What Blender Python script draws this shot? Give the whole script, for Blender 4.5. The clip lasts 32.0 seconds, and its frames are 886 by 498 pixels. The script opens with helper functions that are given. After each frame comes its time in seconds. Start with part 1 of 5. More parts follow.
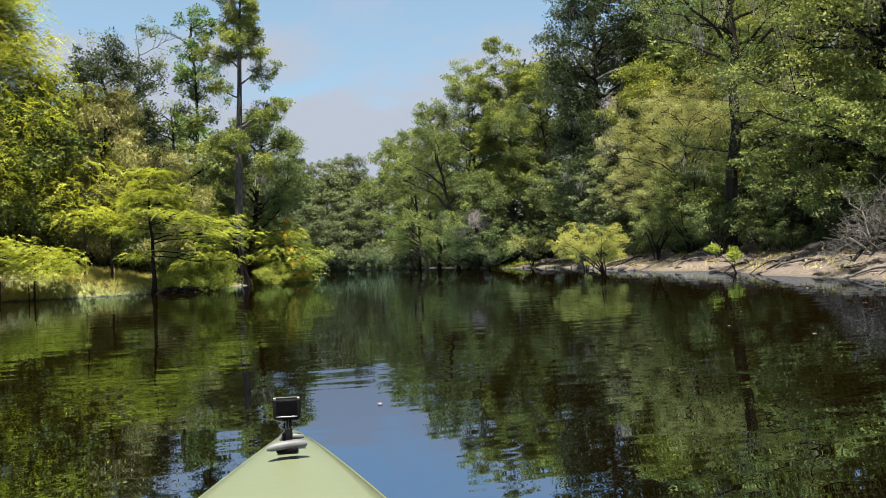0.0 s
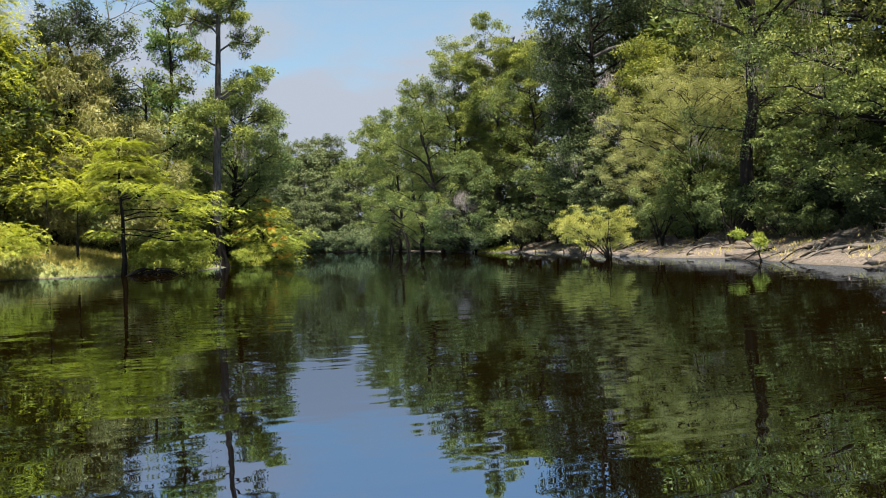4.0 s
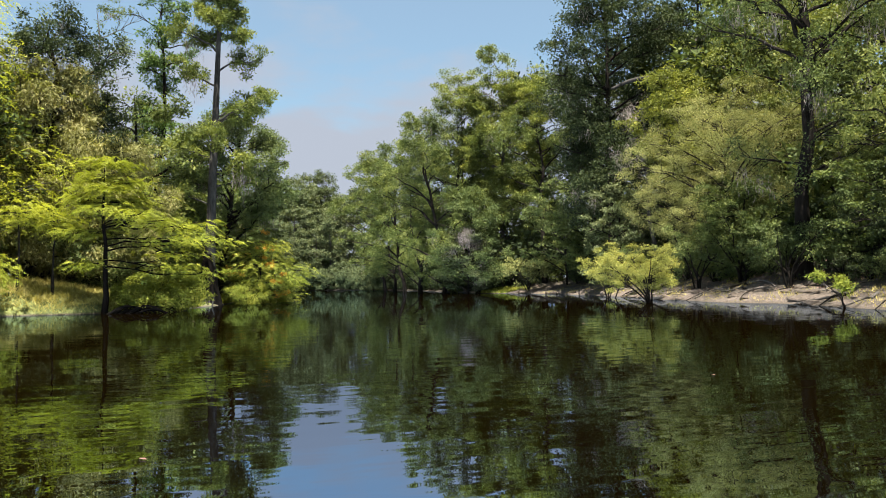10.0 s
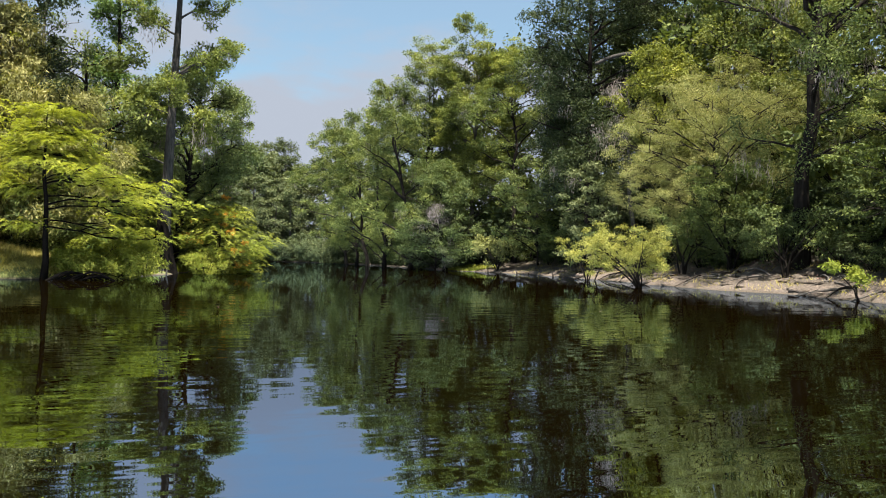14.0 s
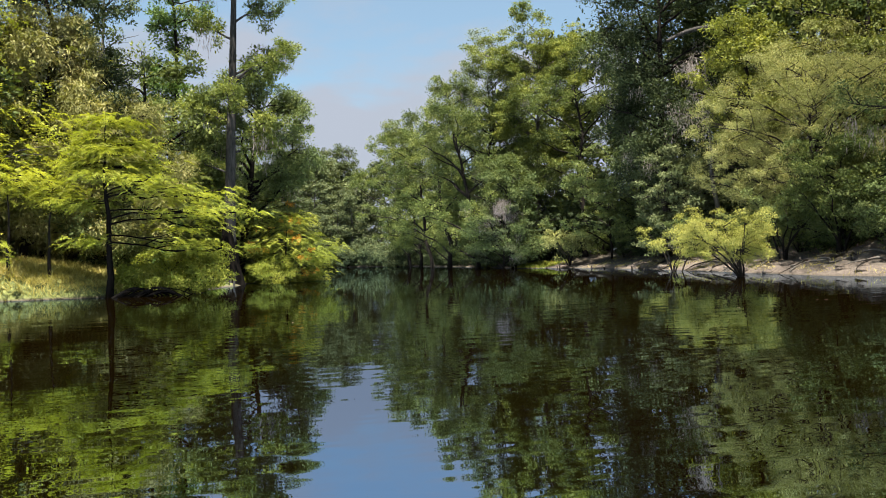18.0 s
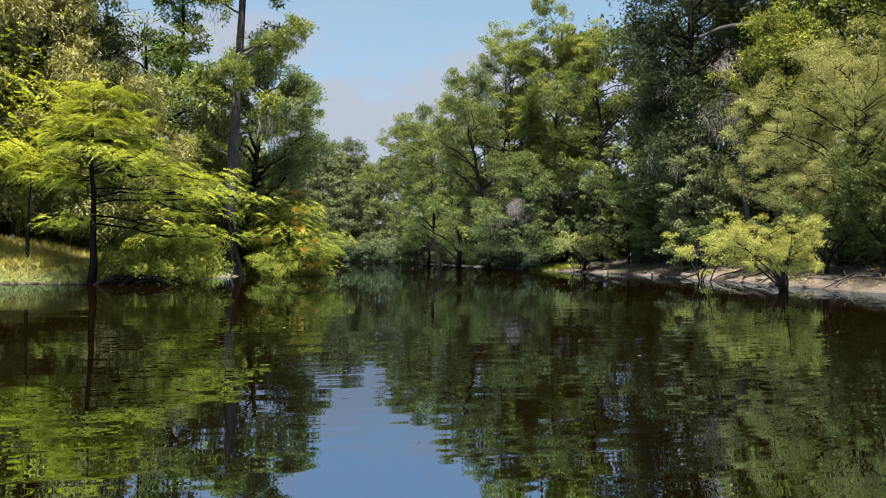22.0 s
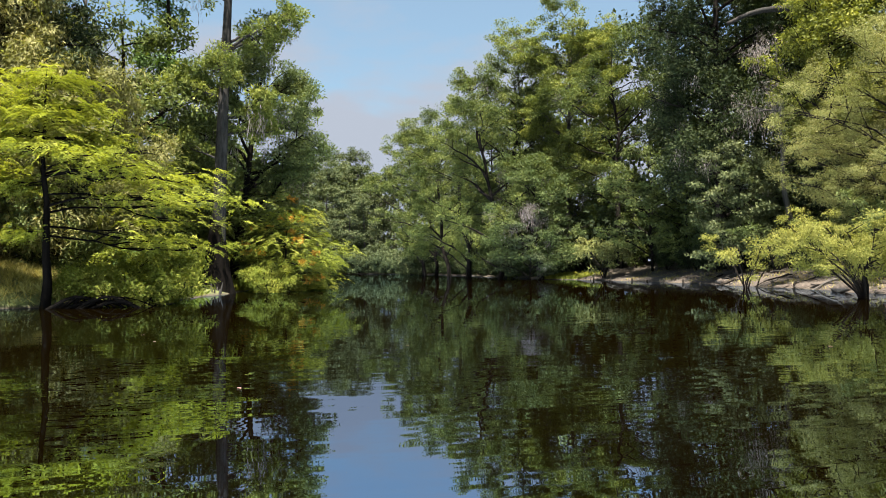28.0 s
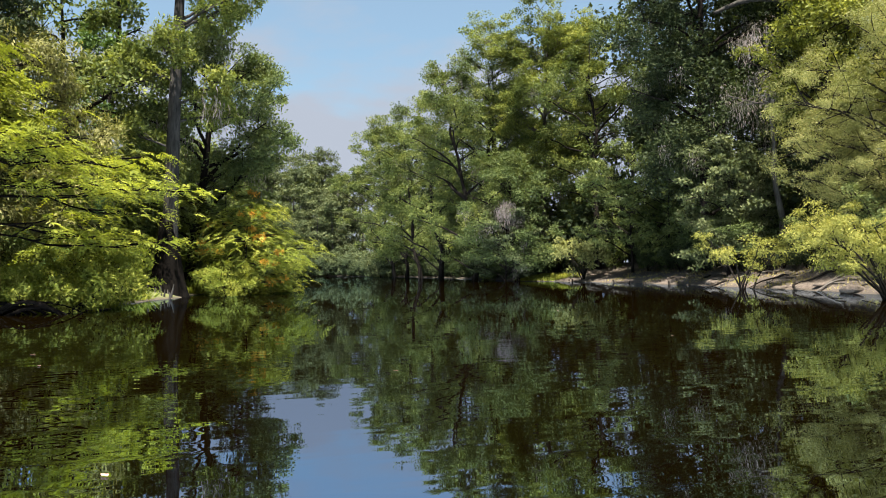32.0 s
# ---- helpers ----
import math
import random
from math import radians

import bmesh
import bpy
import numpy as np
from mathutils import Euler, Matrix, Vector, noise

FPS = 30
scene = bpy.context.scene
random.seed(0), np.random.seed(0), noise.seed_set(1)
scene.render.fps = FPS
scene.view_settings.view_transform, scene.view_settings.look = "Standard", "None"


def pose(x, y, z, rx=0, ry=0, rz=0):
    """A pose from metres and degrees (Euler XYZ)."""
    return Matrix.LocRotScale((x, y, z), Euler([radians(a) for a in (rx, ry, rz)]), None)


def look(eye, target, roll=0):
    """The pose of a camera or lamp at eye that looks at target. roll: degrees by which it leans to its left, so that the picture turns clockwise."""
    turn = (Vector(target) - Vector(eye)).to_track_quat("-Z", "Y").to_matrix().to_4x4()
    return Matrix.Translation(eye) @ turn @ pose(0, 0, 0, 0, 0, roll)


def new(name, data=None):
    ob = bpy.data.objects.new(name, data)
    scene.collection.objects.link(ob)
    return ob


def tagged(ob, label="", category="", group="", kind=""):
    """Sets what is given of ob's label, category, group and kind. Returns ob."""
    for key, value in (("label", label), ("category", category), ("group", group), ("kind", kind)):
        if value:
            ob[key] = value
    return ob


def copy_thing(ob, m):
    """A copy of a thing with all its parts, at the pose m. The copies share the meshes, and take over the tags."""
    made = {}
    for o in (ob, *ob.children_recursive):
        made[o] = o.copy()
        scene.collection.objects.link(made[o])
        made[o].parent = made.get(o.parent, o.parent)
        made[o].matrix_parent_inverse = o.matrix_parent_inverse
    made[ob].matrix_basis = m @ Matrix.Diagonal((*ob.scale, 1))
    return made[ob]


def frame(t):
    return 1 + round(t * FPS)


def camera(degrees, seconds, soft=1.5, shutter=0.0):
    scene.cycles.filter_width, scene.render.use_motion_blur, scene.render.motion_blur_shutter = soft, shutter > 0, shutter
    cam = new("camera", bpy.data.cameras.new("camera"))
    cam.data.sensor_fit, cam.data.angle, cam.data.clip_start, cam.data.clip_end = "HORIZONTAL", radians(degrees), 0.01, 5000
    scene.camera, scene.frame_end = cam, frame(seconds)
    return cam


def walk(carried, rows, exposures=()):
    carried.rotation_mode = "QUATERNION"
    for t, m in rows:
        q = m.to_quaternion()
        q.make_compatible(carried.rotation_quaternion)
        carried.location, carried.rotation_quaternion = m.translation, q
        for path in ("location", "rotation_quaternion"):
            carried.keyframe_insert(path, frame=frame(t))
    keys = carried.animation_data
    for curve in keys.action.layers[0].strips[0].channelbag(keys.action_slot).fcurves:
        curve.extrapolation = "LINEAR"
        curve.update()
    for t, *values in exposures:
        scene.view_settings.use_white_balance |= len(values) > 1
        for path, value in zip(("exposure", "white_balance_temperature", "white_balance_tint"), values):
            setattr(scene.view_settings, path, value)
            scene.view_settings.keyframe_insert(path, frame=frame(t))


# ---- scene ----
cam = camera(62.8, 32.0, soft=1.0)
PATH = [
    (0, (0.001, 0.0, 0.802), (0.453, 1.948, 0.838), -2.5),
    (0.5, (-0.022, 0.324, 0.794), (0.436, 2.27, 0.799), -1.6),
    (1, (-0.066, 0.641, 0.783), (0.401, 2.585, 0.74), -1.3),
    (1.5, (-0.137, 0.957, 0.781), (0.301, 2.907, 0.708), -0.6),
    (2, (-0.202, 1.239, 0.785), (0.237, 3.189, 0.719), -0.5),
    (2.5, (-0.252, 1.515, 0.797), (0.18, 3.467, 0.755), -0.9),
    (3, (-0.276, 1.773, 0.81), (0.175, 3.722, 0.783), -1.6),
    (3.5, (-0.302, 2.037, 0.812), (0.199, 3.973, 0.786), -2.2),
    (5.5, (-0.506, 3.219, 0.828), (0.013, 5.15, 0.863), -1.2),
    (6, (-0.561, 3.517, 0.812), (-0.078, 5.458, 0.831), -0.3),
    (6.5, (-0.618, 3.809, 0.809), (-0.132, 5.749, 0.795), 0.6),
    (6.6, (-0.628, 3.864, 0.809), (-0.146, 5.804, 0.783), 0.0),
    (7, (-0.67, 4.071, 0.803), (-0.226, 6.021, 0.754), 1.0),
    (7.5, (-0.694, 4.333, 0.806), (-0.35, 6.303, 0.788), 0.3),
    (8, (-0.714, 4.583, 0.799), (-0.398, 6.558, 0.811), 0.1),
    (8.5, (-0.738, 4.848, 0.801), (-0.378, 6.814, 0.848), -0.1),
    (9, (-0.775, 5.146, 0.8), (-0.354, 7.1, 0.856), -0.9),
    (9.5, (-0.812, 5.432, 0.806), (-0.325, 7.37, 0.887), -0.9),
    (10, (-0.836, 5.722, 0.809), (-0.28, 7.641, 0.906), -0.9),
    (10.5, (-0.858, 6.02, 0.813), (-0.27, 7.93, 0.902), -0.4),
    (11, (-0.882, 6.314, 0.821), (-0.254, 8.212, 0.896), 1.1),
    (11.5, (-0.911, 6.576, 0.826), (-0.274, 8.471, 0.89), 2.7),
    (12, (-0.931, 6.826, 0.819), (-0.284, 8.717, 0.88), 3.3),
    (12.5, (-0.934, 7.084, 0.815), (-0.276, 8.971, 0.884), 3.1),
    (13, (-0.935, 7.346, 0.82), (-0.267, 9.23, 0.873), 2.6),
    (13.5, (-0.942, 7.601, 0.814), (-0.278, 9.487, 0.853), 2.2),
    (14, (-0.946, 7.846, 0.814), (-0.281, 9.732, 0.846), 1.2),
    (14.5, (-0.955, 8.087, 0.802), (-0.321, 9.984, 0.842), 0.5),
    (15, (-0.974, 8.308, 0.792), (-0.368, 10.214, 0.781), -0.2),
    (15.5, (-0.98, 8.532, 0.803), (-0.425, 10.454, 0.778), -0.8),
    (17.5, (-0.984, 9.434, 0.808), (-0.485, 11.371, 0.821), -1.7),
    (18, (-0.964, 9.661, 0.801), (-0.457, 11.595, 0.832), -1.6),
    (18.5, (-0.936, 9.896, 0.8), (-0.424, 11.829, 0.83), -1.6),
    (19, (-0.911, 10.167, 0.812), (-0.373, 12.092, 0.851), -0.8),
    (19.5, (-0.887, 10.433, 0.812), (-0.377, 12.367, 0.859), -0.8),
    (20, (-0.87, 10.682, 0.805), (-0.362, 12.616, 0.85), -0.1),
    (20.5, (-0.847, 10.904, 0.791), (-0.354, 12.841, 0.853), 0.0),
    (21, (-0.816, 11.138, 0.791), (-0.328, 13.077, 0.849), 0.2),
    (21.5, (-0.777, 11.393, 0.783), (-0.286, 13.331, 0.823), 0.7),
    (22, (-0.744, 11.644, 0.788), (-0.253, 13.582, 0.815), 0.8),
    (22.5, (-0.716, 11.889, 0.782), (-0.223, 13.827, 0.797), 0.5),
    (23, (-0.683, 12.145, 0.791), (-0.183, 14.082, 0.798), -0.3),
    (23.5, (-0.643, 12.404, 0.798), (-0.145, 14.341, 0.809), -1.0),
    (24, (-0.598, 12.662, 0.79), (-0.111, 14.601, 0.813), -1.3),
    (24.5, (-0.543, 12.919, 0.789), (-0.072, 14.863, 0.818), -1.4),
    (25, (-0.489, 13.166, 0.798), (-0.026, 15.111, 0.833), -1.4),
    (25.5, (-0.461, 13.417, 0.788), (0.002, 15.362, 0.827), -1.1),
    (27.5, (-0.335, 14.457, 0.806), (0.14, 16.399, 0.858), -0.4),
    (28, (-0.293, 14.728, 0.798), (0.183, 16.669, 0.853), -0.4),
    (28.5, (-0.254, 14.995, 0.79), (0.228, 16.935, 0.848), -0.5),
    (29, (-0.224, 15.267, 0.787), (0.263, 17.205, 0.849), -0.5),
    (29.5, (-0.196, 15.542, 0.76), (0.299, 17.479, 0.826), -0.5),
    (30, (-0.167, 15.795, 0.734), (0.341, 17.728, 0.803), -0.4),
    (30.5, (-0.133, 16.061, 0.735), (0.391, 17.99, 0.803), -0.6),
    (31, (-0.094, 16.345, 0.735), (0.445, 18.27, 0.804), -0.6),
    (31.5, (-0.058, 16.635, 0.733), (0.494, 18.556, 0.799), -0.5),
    (32, (-0.02, 16.919, 0.737), (0.54, 18.838, 0.798), -0.5),
]
walk(cam, [(t, look(eye, target, roll)) for t, eye, target, roll in PATH], exposures=[(0.0, 2.32), (32.0, 2.32)])

# ---- world and light ----
world = bpy.data.worlds.new("sky")
scene.world = world
world.use_nodes = True
SUN_ELEV, SUN_AZ = 71.0, 198.0  # degrees; azimuth from +y, clockwise


def build_sky():
    nt = world.node_tree
    N, K = nt.nodes, nt.links
    N.clear()
    out, bg = N.new("ShaderNodeOutputWorld"), N.new("ShaderNodeBackground")
    sky = N.new("ShaderNodeTexSky")
    sky.sky_type, sky.sun_disc = "NISHITA", False
    sky.sun_elevation, sky.sun_rotation = radians(SUN_ELEV), radians(SUN_AZ)
    sky.air_density, sky.dust_density, sky.ozone_density = 1.0, 0.4, 2.0
    tc, sep = N.new("ShaderNodeTexCoord"), N.new("ShaderNodeSeparateXYZ")
    K.new(tc.outputs["Generated"], sep.inputs[0])
    add, proj = N.new("ShaderNodeMath"), N.new("ShaderNodeVectorMath")
    add.operation, add.inputs[1].default_value = "ADD", 0.16
    proj.operation = "DIVIDE"
    comb = N.new("ShaderNodeCombineXYZ")
    K.new(sep.outputs["Z"], add.inputs[0])
    for i in range(3):
        K.new(add.outputs[0], comb.inputs[i])
    K.new(tc.outputs["Generated"], proj.inputs[0])
    K.new(comb.outputs[0], proj.inputs[1])
    cloud = N.new("ShaderNodeTexNoise")
    cloud.inputs["Scale"].default_value, cloud.inputs["Detail"].default_value, cloud.inputs["Roughness"].default_value = 1.7, 7.0, 0.52
    K.new(proj.outputs[0], cloud.inputs["Vector"])
    # more cloud towards the horizon
    low = N.new("ShaderNodeMapRange")
    low.inputs["From Min"].default_value, low.inputs["From Max"].default_value = 0.16, 0.4
    low.inputs["To Min"].default_value, low.inputs["To Max"].default_value = 0.26, -0.16
    K.new(sep.outputs["Z"], low.inputs["Value"])
    dens = N.new("ShaderNodeMath")
    dens.operation = "ADD"
    K.new(cloud.outputs["Fac"], dens.inputs[0])
    K.new(low.outputs[0], dens.inputs[1])
    ramp = N.new("ShaderNodeMapRange")
    ramp.interpolation_type = "SMOOTHSTEP"
    ramp.inputs["From Min"].default_value, ramp.inputs["From Max"].default_value = 0.46, 0.68
    ramp.inputs["To Min"].default_value = 0.46
    K.new(dens.outputs[0], ramp.inputs["Value"])
    mix = N.new("ShaderNodeMix")
    mix.data_type = "RGBA"
    K.new(ramp.outputs[0], mix.inputs["Factor"])
    tint = N.new("ShaderNodeMix")
    tint.data_type, tint.blend_type = "RGBA", "MULTIPLY"
    tint.inputs["Factor"].default_value, tint.inputs["B"].default_value = 1.0, (0.60, 0.87, 0.82, 1)
    K.new(sky.outputs[0], tint.inputs["A"])
    K.new(tint.outputs["Result"], mix.inputs["A"])
    mix.inputs["B"].default_value = (2.05, 2.27, 2.68, 1)
    K.new(mix.outputs["Result"], bg.inputs["Color"])
    bg.inputs["Strength"].default_value = 0.05
    K.new(bg.outputs[0], out.inputs[0])


build_sky()
sun = new("sun", bpy.data.lights.new("sun", "SUN"))
sun.data.energy, sun.data.angle, sun.data.color = 5.0, radians(0.6), (1.0, 0.94, 0.82)
el, az = radians(SUN_ELEV), radians(SUN_AZ)
sun.matrix_world = look((0, 0, 60), (-60 * math.sin(az) * math.cos(el), -60 * math.cos(az) * math.cos(el), 60 - 60 * math.sin(el)))


# ---- materials ----
def material(name):
    m = bpy.data.materials.new(name)
    m.use_nodes = True
    nt = m.node_tree
    bsdf = nt.nodes["Principled BSDF"]
    return m, nt.nodes, nt.links, bsdf


def noise_node(N, K, scale, detail=4.0, rough=0.55, coords="Object", stretch=None):
    tc = N.new("ShaderNodeTexCoord")
    n = N.new("ShaderNodeTexNoise")
    n.inputs["Scale"].default_value, n.inputs["Detail"].default_value, n.inputs["Roughness"].default_value = scale, detail, rough
    src = tc.outputs[coords]
    if stretch:
        mp = N.new("ShaderNodeMapping")
        mp.inputs["Scale"].default_value = stretch
        K.new(src, mp.inputs["Vector"])
        src = mp.outputs[0]
    K.new(src, n.inputs["Vector"])
    return n


def ramp_node(N, K, src, stops):
    r = N.new("ShaderNodeValToRGB")
    e = r.color_ramp.elements
    while len(e) < len(stops):
        e.new(0.5)
    for el_, (p, c) in zip(e, stops):
        el_.position, el_.color = p, (*c, 1)
    K.new(src, r.inputs["Fac"])
    return r


def leaf_material(name, dark, mid, light, translucent=0.42, gloss=0.3):
    """Leaf colours varied leaf by leaf and branch by branch."""
    m, N, K, b = material(name)
    dark, mid, light = [(min(1, c[0] * 1.22 * k), c[1] * k, c[2] * 1.35 * k) for c, k in ((dark, 0.8), (mid, 1.0), (light, 1.25))]
    geo, info = N.new("ShaderNodeNewGeometry"), N.new("ShaderNodeObjectInfo")
    big = noise_node(N, K, 0.8, 3.0)
    a1, a2 = N.new("ShaderNodeMath"), N.new("ShaderNodeMath")
    a1.operation, a2.operation = "MULTIPLY_ADD", "MULTIPLY_ADD"
    K.new(geo.outputs["Random Per Island"], a1.inputs[0])
    a1.inputs[1].default_value = 0.18
    K.new(big.outputs["Fac"], a1.inputs[2])
    K.new(info.outputs["Random"], a2.inputs[0])
    a2.inputs[1].default_value = 0.12
    K.new(a1.outputs[0], a2.inputs[2])
    r = ramp_node(N, K, a2.outputs[0], [(0.38, dark), (0.66, mid), (0.92, light)])
    K.new(r.outputs[0], b.inputs["Base Color"])
    b.inputs["Roughness"].default_value = 0.55
    b.inputs["Specular IOR Level"].default_value = gloss * 0.35
    tr, mix = N.new("ShaderNodeBsdfTranslucent"), N.new("ShaderNodeMixShader")
    warm = N.new("ShaderNodeMix")
    warm.data_type, warm.blend_type = "RGBA", "MULTIPLY"
    warm.inputs["Factor"].default_value = 1.0
    warm.inputs["B"].default_value = (1.15, 1.15, 0.42, 1)
    K.new(r.outputs[0], warm.inputs["A"])
    K.new(warm.outputs["Result"], tr.inputs["Color"])
    mix.inputs[0].default_value = translucent * 0.7
    K.new(b.outputs[0], mix.inputs[1])
    K.new(tr.outputs[0], mix.inputs[2])
    K.new(mix.outputs[0], N["Material Output"].inputs["Surface"])
    return m


def bark_material(name, dark, light, scale=5.0, bump=0.5):
    m, N, K, b = material(name)
    n = noise_node(N, K, scale, 6.0, 0.65, stretch=(2.2, 2.2, 0.35))
    n2 = noise_node(N, K, 0.7, 3.0)
    mx = N.new("ShaderNodeMath")
    mx.operation = "MULTIPLY_ADD"
    K.new(n2.outputs["Fac"], mx.inputs[0])
    mx.inputs[1].default_value = 0.5
    K.new(n.outputs["Fac"], mx.inputs[2])
    r = ramp_node(N, K, mx.outputs[0], [(0.5, dark), (0.95, light)])
    K.new(r.outputs[0], b.inputs["Base Color"])
    b.inputs["Roughness"].default_value = 0.9
    b.inputs["Specular IOR Level"].default_value = 0.03
    bp = N.new("ShaderNodeBump")
    bp.inputs["Strength"].default_value, bp.inputs["Distance"].default_value = bump, 0.04
    K.new(n.outputs["Fac"], bp.inputs["Height"])
    K.new(bp.outputs[0], b.inputs["Normal"])
    return m


def plain_material(name, c1, c2, rough=0.5, scale=8.0, metal=0.0, bump=0.05, spec=0.5):
    m, N, K, b = material(name)
    b.inputs["Specular IOR Level"].default_value = spec
    n = noise_node(N, K, scale, 5.0)
    r = ramp_node(N, K, n.outputs["Fac"], [(0.35, c1), (0.7, c2)])
    K.new(r.outputs[0], b.inputs["Base Color"])
    b.inputs["Roughness"].default_value, b.inputs["Metallic"].default_value = rough, metal
    bp = N.new("ShaderNodeBump")
    bp.inputs["Strength"].default_value, bp.inputs["Distance"].default_value = bump, 0.01
    K.new(n.outputs["Fac"], bp.inputs["Height"])
    K.new(bp.outputs[0], b.inputs["Normal"])
    return m


SWEETGUM = leaf_material("sweetgum_fresh_green", (0.022, 0.056, 0.012), (0.055, 0.112, 0.022), (0.11, 0.18, 0.036), 0.4, 0.3)
YELLOW = leaf_material("cypress_yellow_green", (0.084, 0.122, 0.016), (0.163, 0.218, 0.027), (0.22, 0.27, 0.038), 0.6, 0.1)
CYPRESS = leaf_material("cypress_green", (0.035, 0.065, 0.014), (0.082, 0.122, 0.024), (0.145, 0.185, 0.034), 0.45, 0.15)
LIME = leaf_material("shrub_lime", (0.07, 0.115, 0.014), (0.14, 0.192, 0.024), (0.215, 0.258, 0.04), 0.46, 0.2)
OAK = leaf_material("oak_green", (0.03, 0.058, 0.017), (0.066, 0.104, 0.027), (0.122, 0.166, 0.044), 0.38, 0.22)
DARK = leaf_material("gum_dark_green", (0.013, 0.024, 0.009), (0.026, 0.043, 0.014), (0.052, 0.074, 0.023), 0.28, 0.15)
MID = leaf_material("river_birch_green", (0.026, 0.05, 0.013), (0.062, 0.097, 0.022), (0.12, 0.16, 0.036), 0.42, 0.2)
OLIVE = leaf_material("willow_olive", (0.075, 0.095, 0.025), (0.14, 0.165, 0.042), (0.23, 0.25, 0.085), 0.4, 0.4)
PALE = leaf_material("feathery_pale_green", (0.072, 0.098, 0.026), (0.135, 0.17, 0.046), (0.2, 0.235, 0.075), 0.4, 0.2)
FARGREEN = leaf_material("distant_grey_green", (0.03, 0.054, 0.022), (0.06, 0.09, 0.033), (0.1, 0.134, 0.05), 0.34, 0.12)
GLAUCOUS = leaf_material("glaucous_pale_green", (0.03, 0.05, 0.018), (0.056, 0.082, 0.028), (0.09, 0.12, 0.044), 0.34, 0.12)
HICKORY = leaf_material("hickory_yellow_green", (0.045, 0.068, 0.012), (0.095, 0.13, 0.018), (0.175, 0.21, 0.03), 0.45, 0.3)
GOLD = leaf_material("bush_golden_green", (0.083, 0.108, 0.02), (0.148, 0.182, 0.033), (0.205, 0.236, 0.05), 0.44, 0.2)
MOSS = leaf_material("spanish_moss", (0.07, 0.075, 0.052), (0.14, 0.148, 0.105), (0.21, 0.215, 0.16), 0.25, 0.05)
GRASS = leaf_material("bank_grass", (0.12, 0.14, 0.03), (0.22, 0.235, 0.055), (0.34, 0.34, 0.1), 0.4, 0.2)
BRIGHT = leaf_material("sunlit_yellow_green", (0.038, 0.062, 0.014), (0.08, 0.114, 0.024), (0.14, 0.172, 0.04), 0.38, 0.2)
ORANGE = leaf_material("turning_leaves", (0.2, 0.14, 0.02), (0.36, 0.22, 0.03), (0.5, 0.3, 0.04), 0.45, 0.15)
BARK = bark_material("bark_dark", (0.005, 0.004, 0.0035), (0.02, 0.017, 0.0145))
BARK_GREY = bark_material("bark_grey", (0.025, 0.022, 0.02), (0.11, 0.1, 0.09))
BARK_CYPRESS = bark_material("bark_cypress", (0.012, 0.011, 0.0105), (0.058, 0.054, 0.051), 7.0, 0.7)
BARK_WET = bark_material("bark_wet_black", (0.0015, 0.0012, 0.001), (0.007, 0.0058, 0.005))
WETWOOD = bark_material("wet_wood", (0.008, 0.007, 0.006), (0.04, 0.032, 0.026))


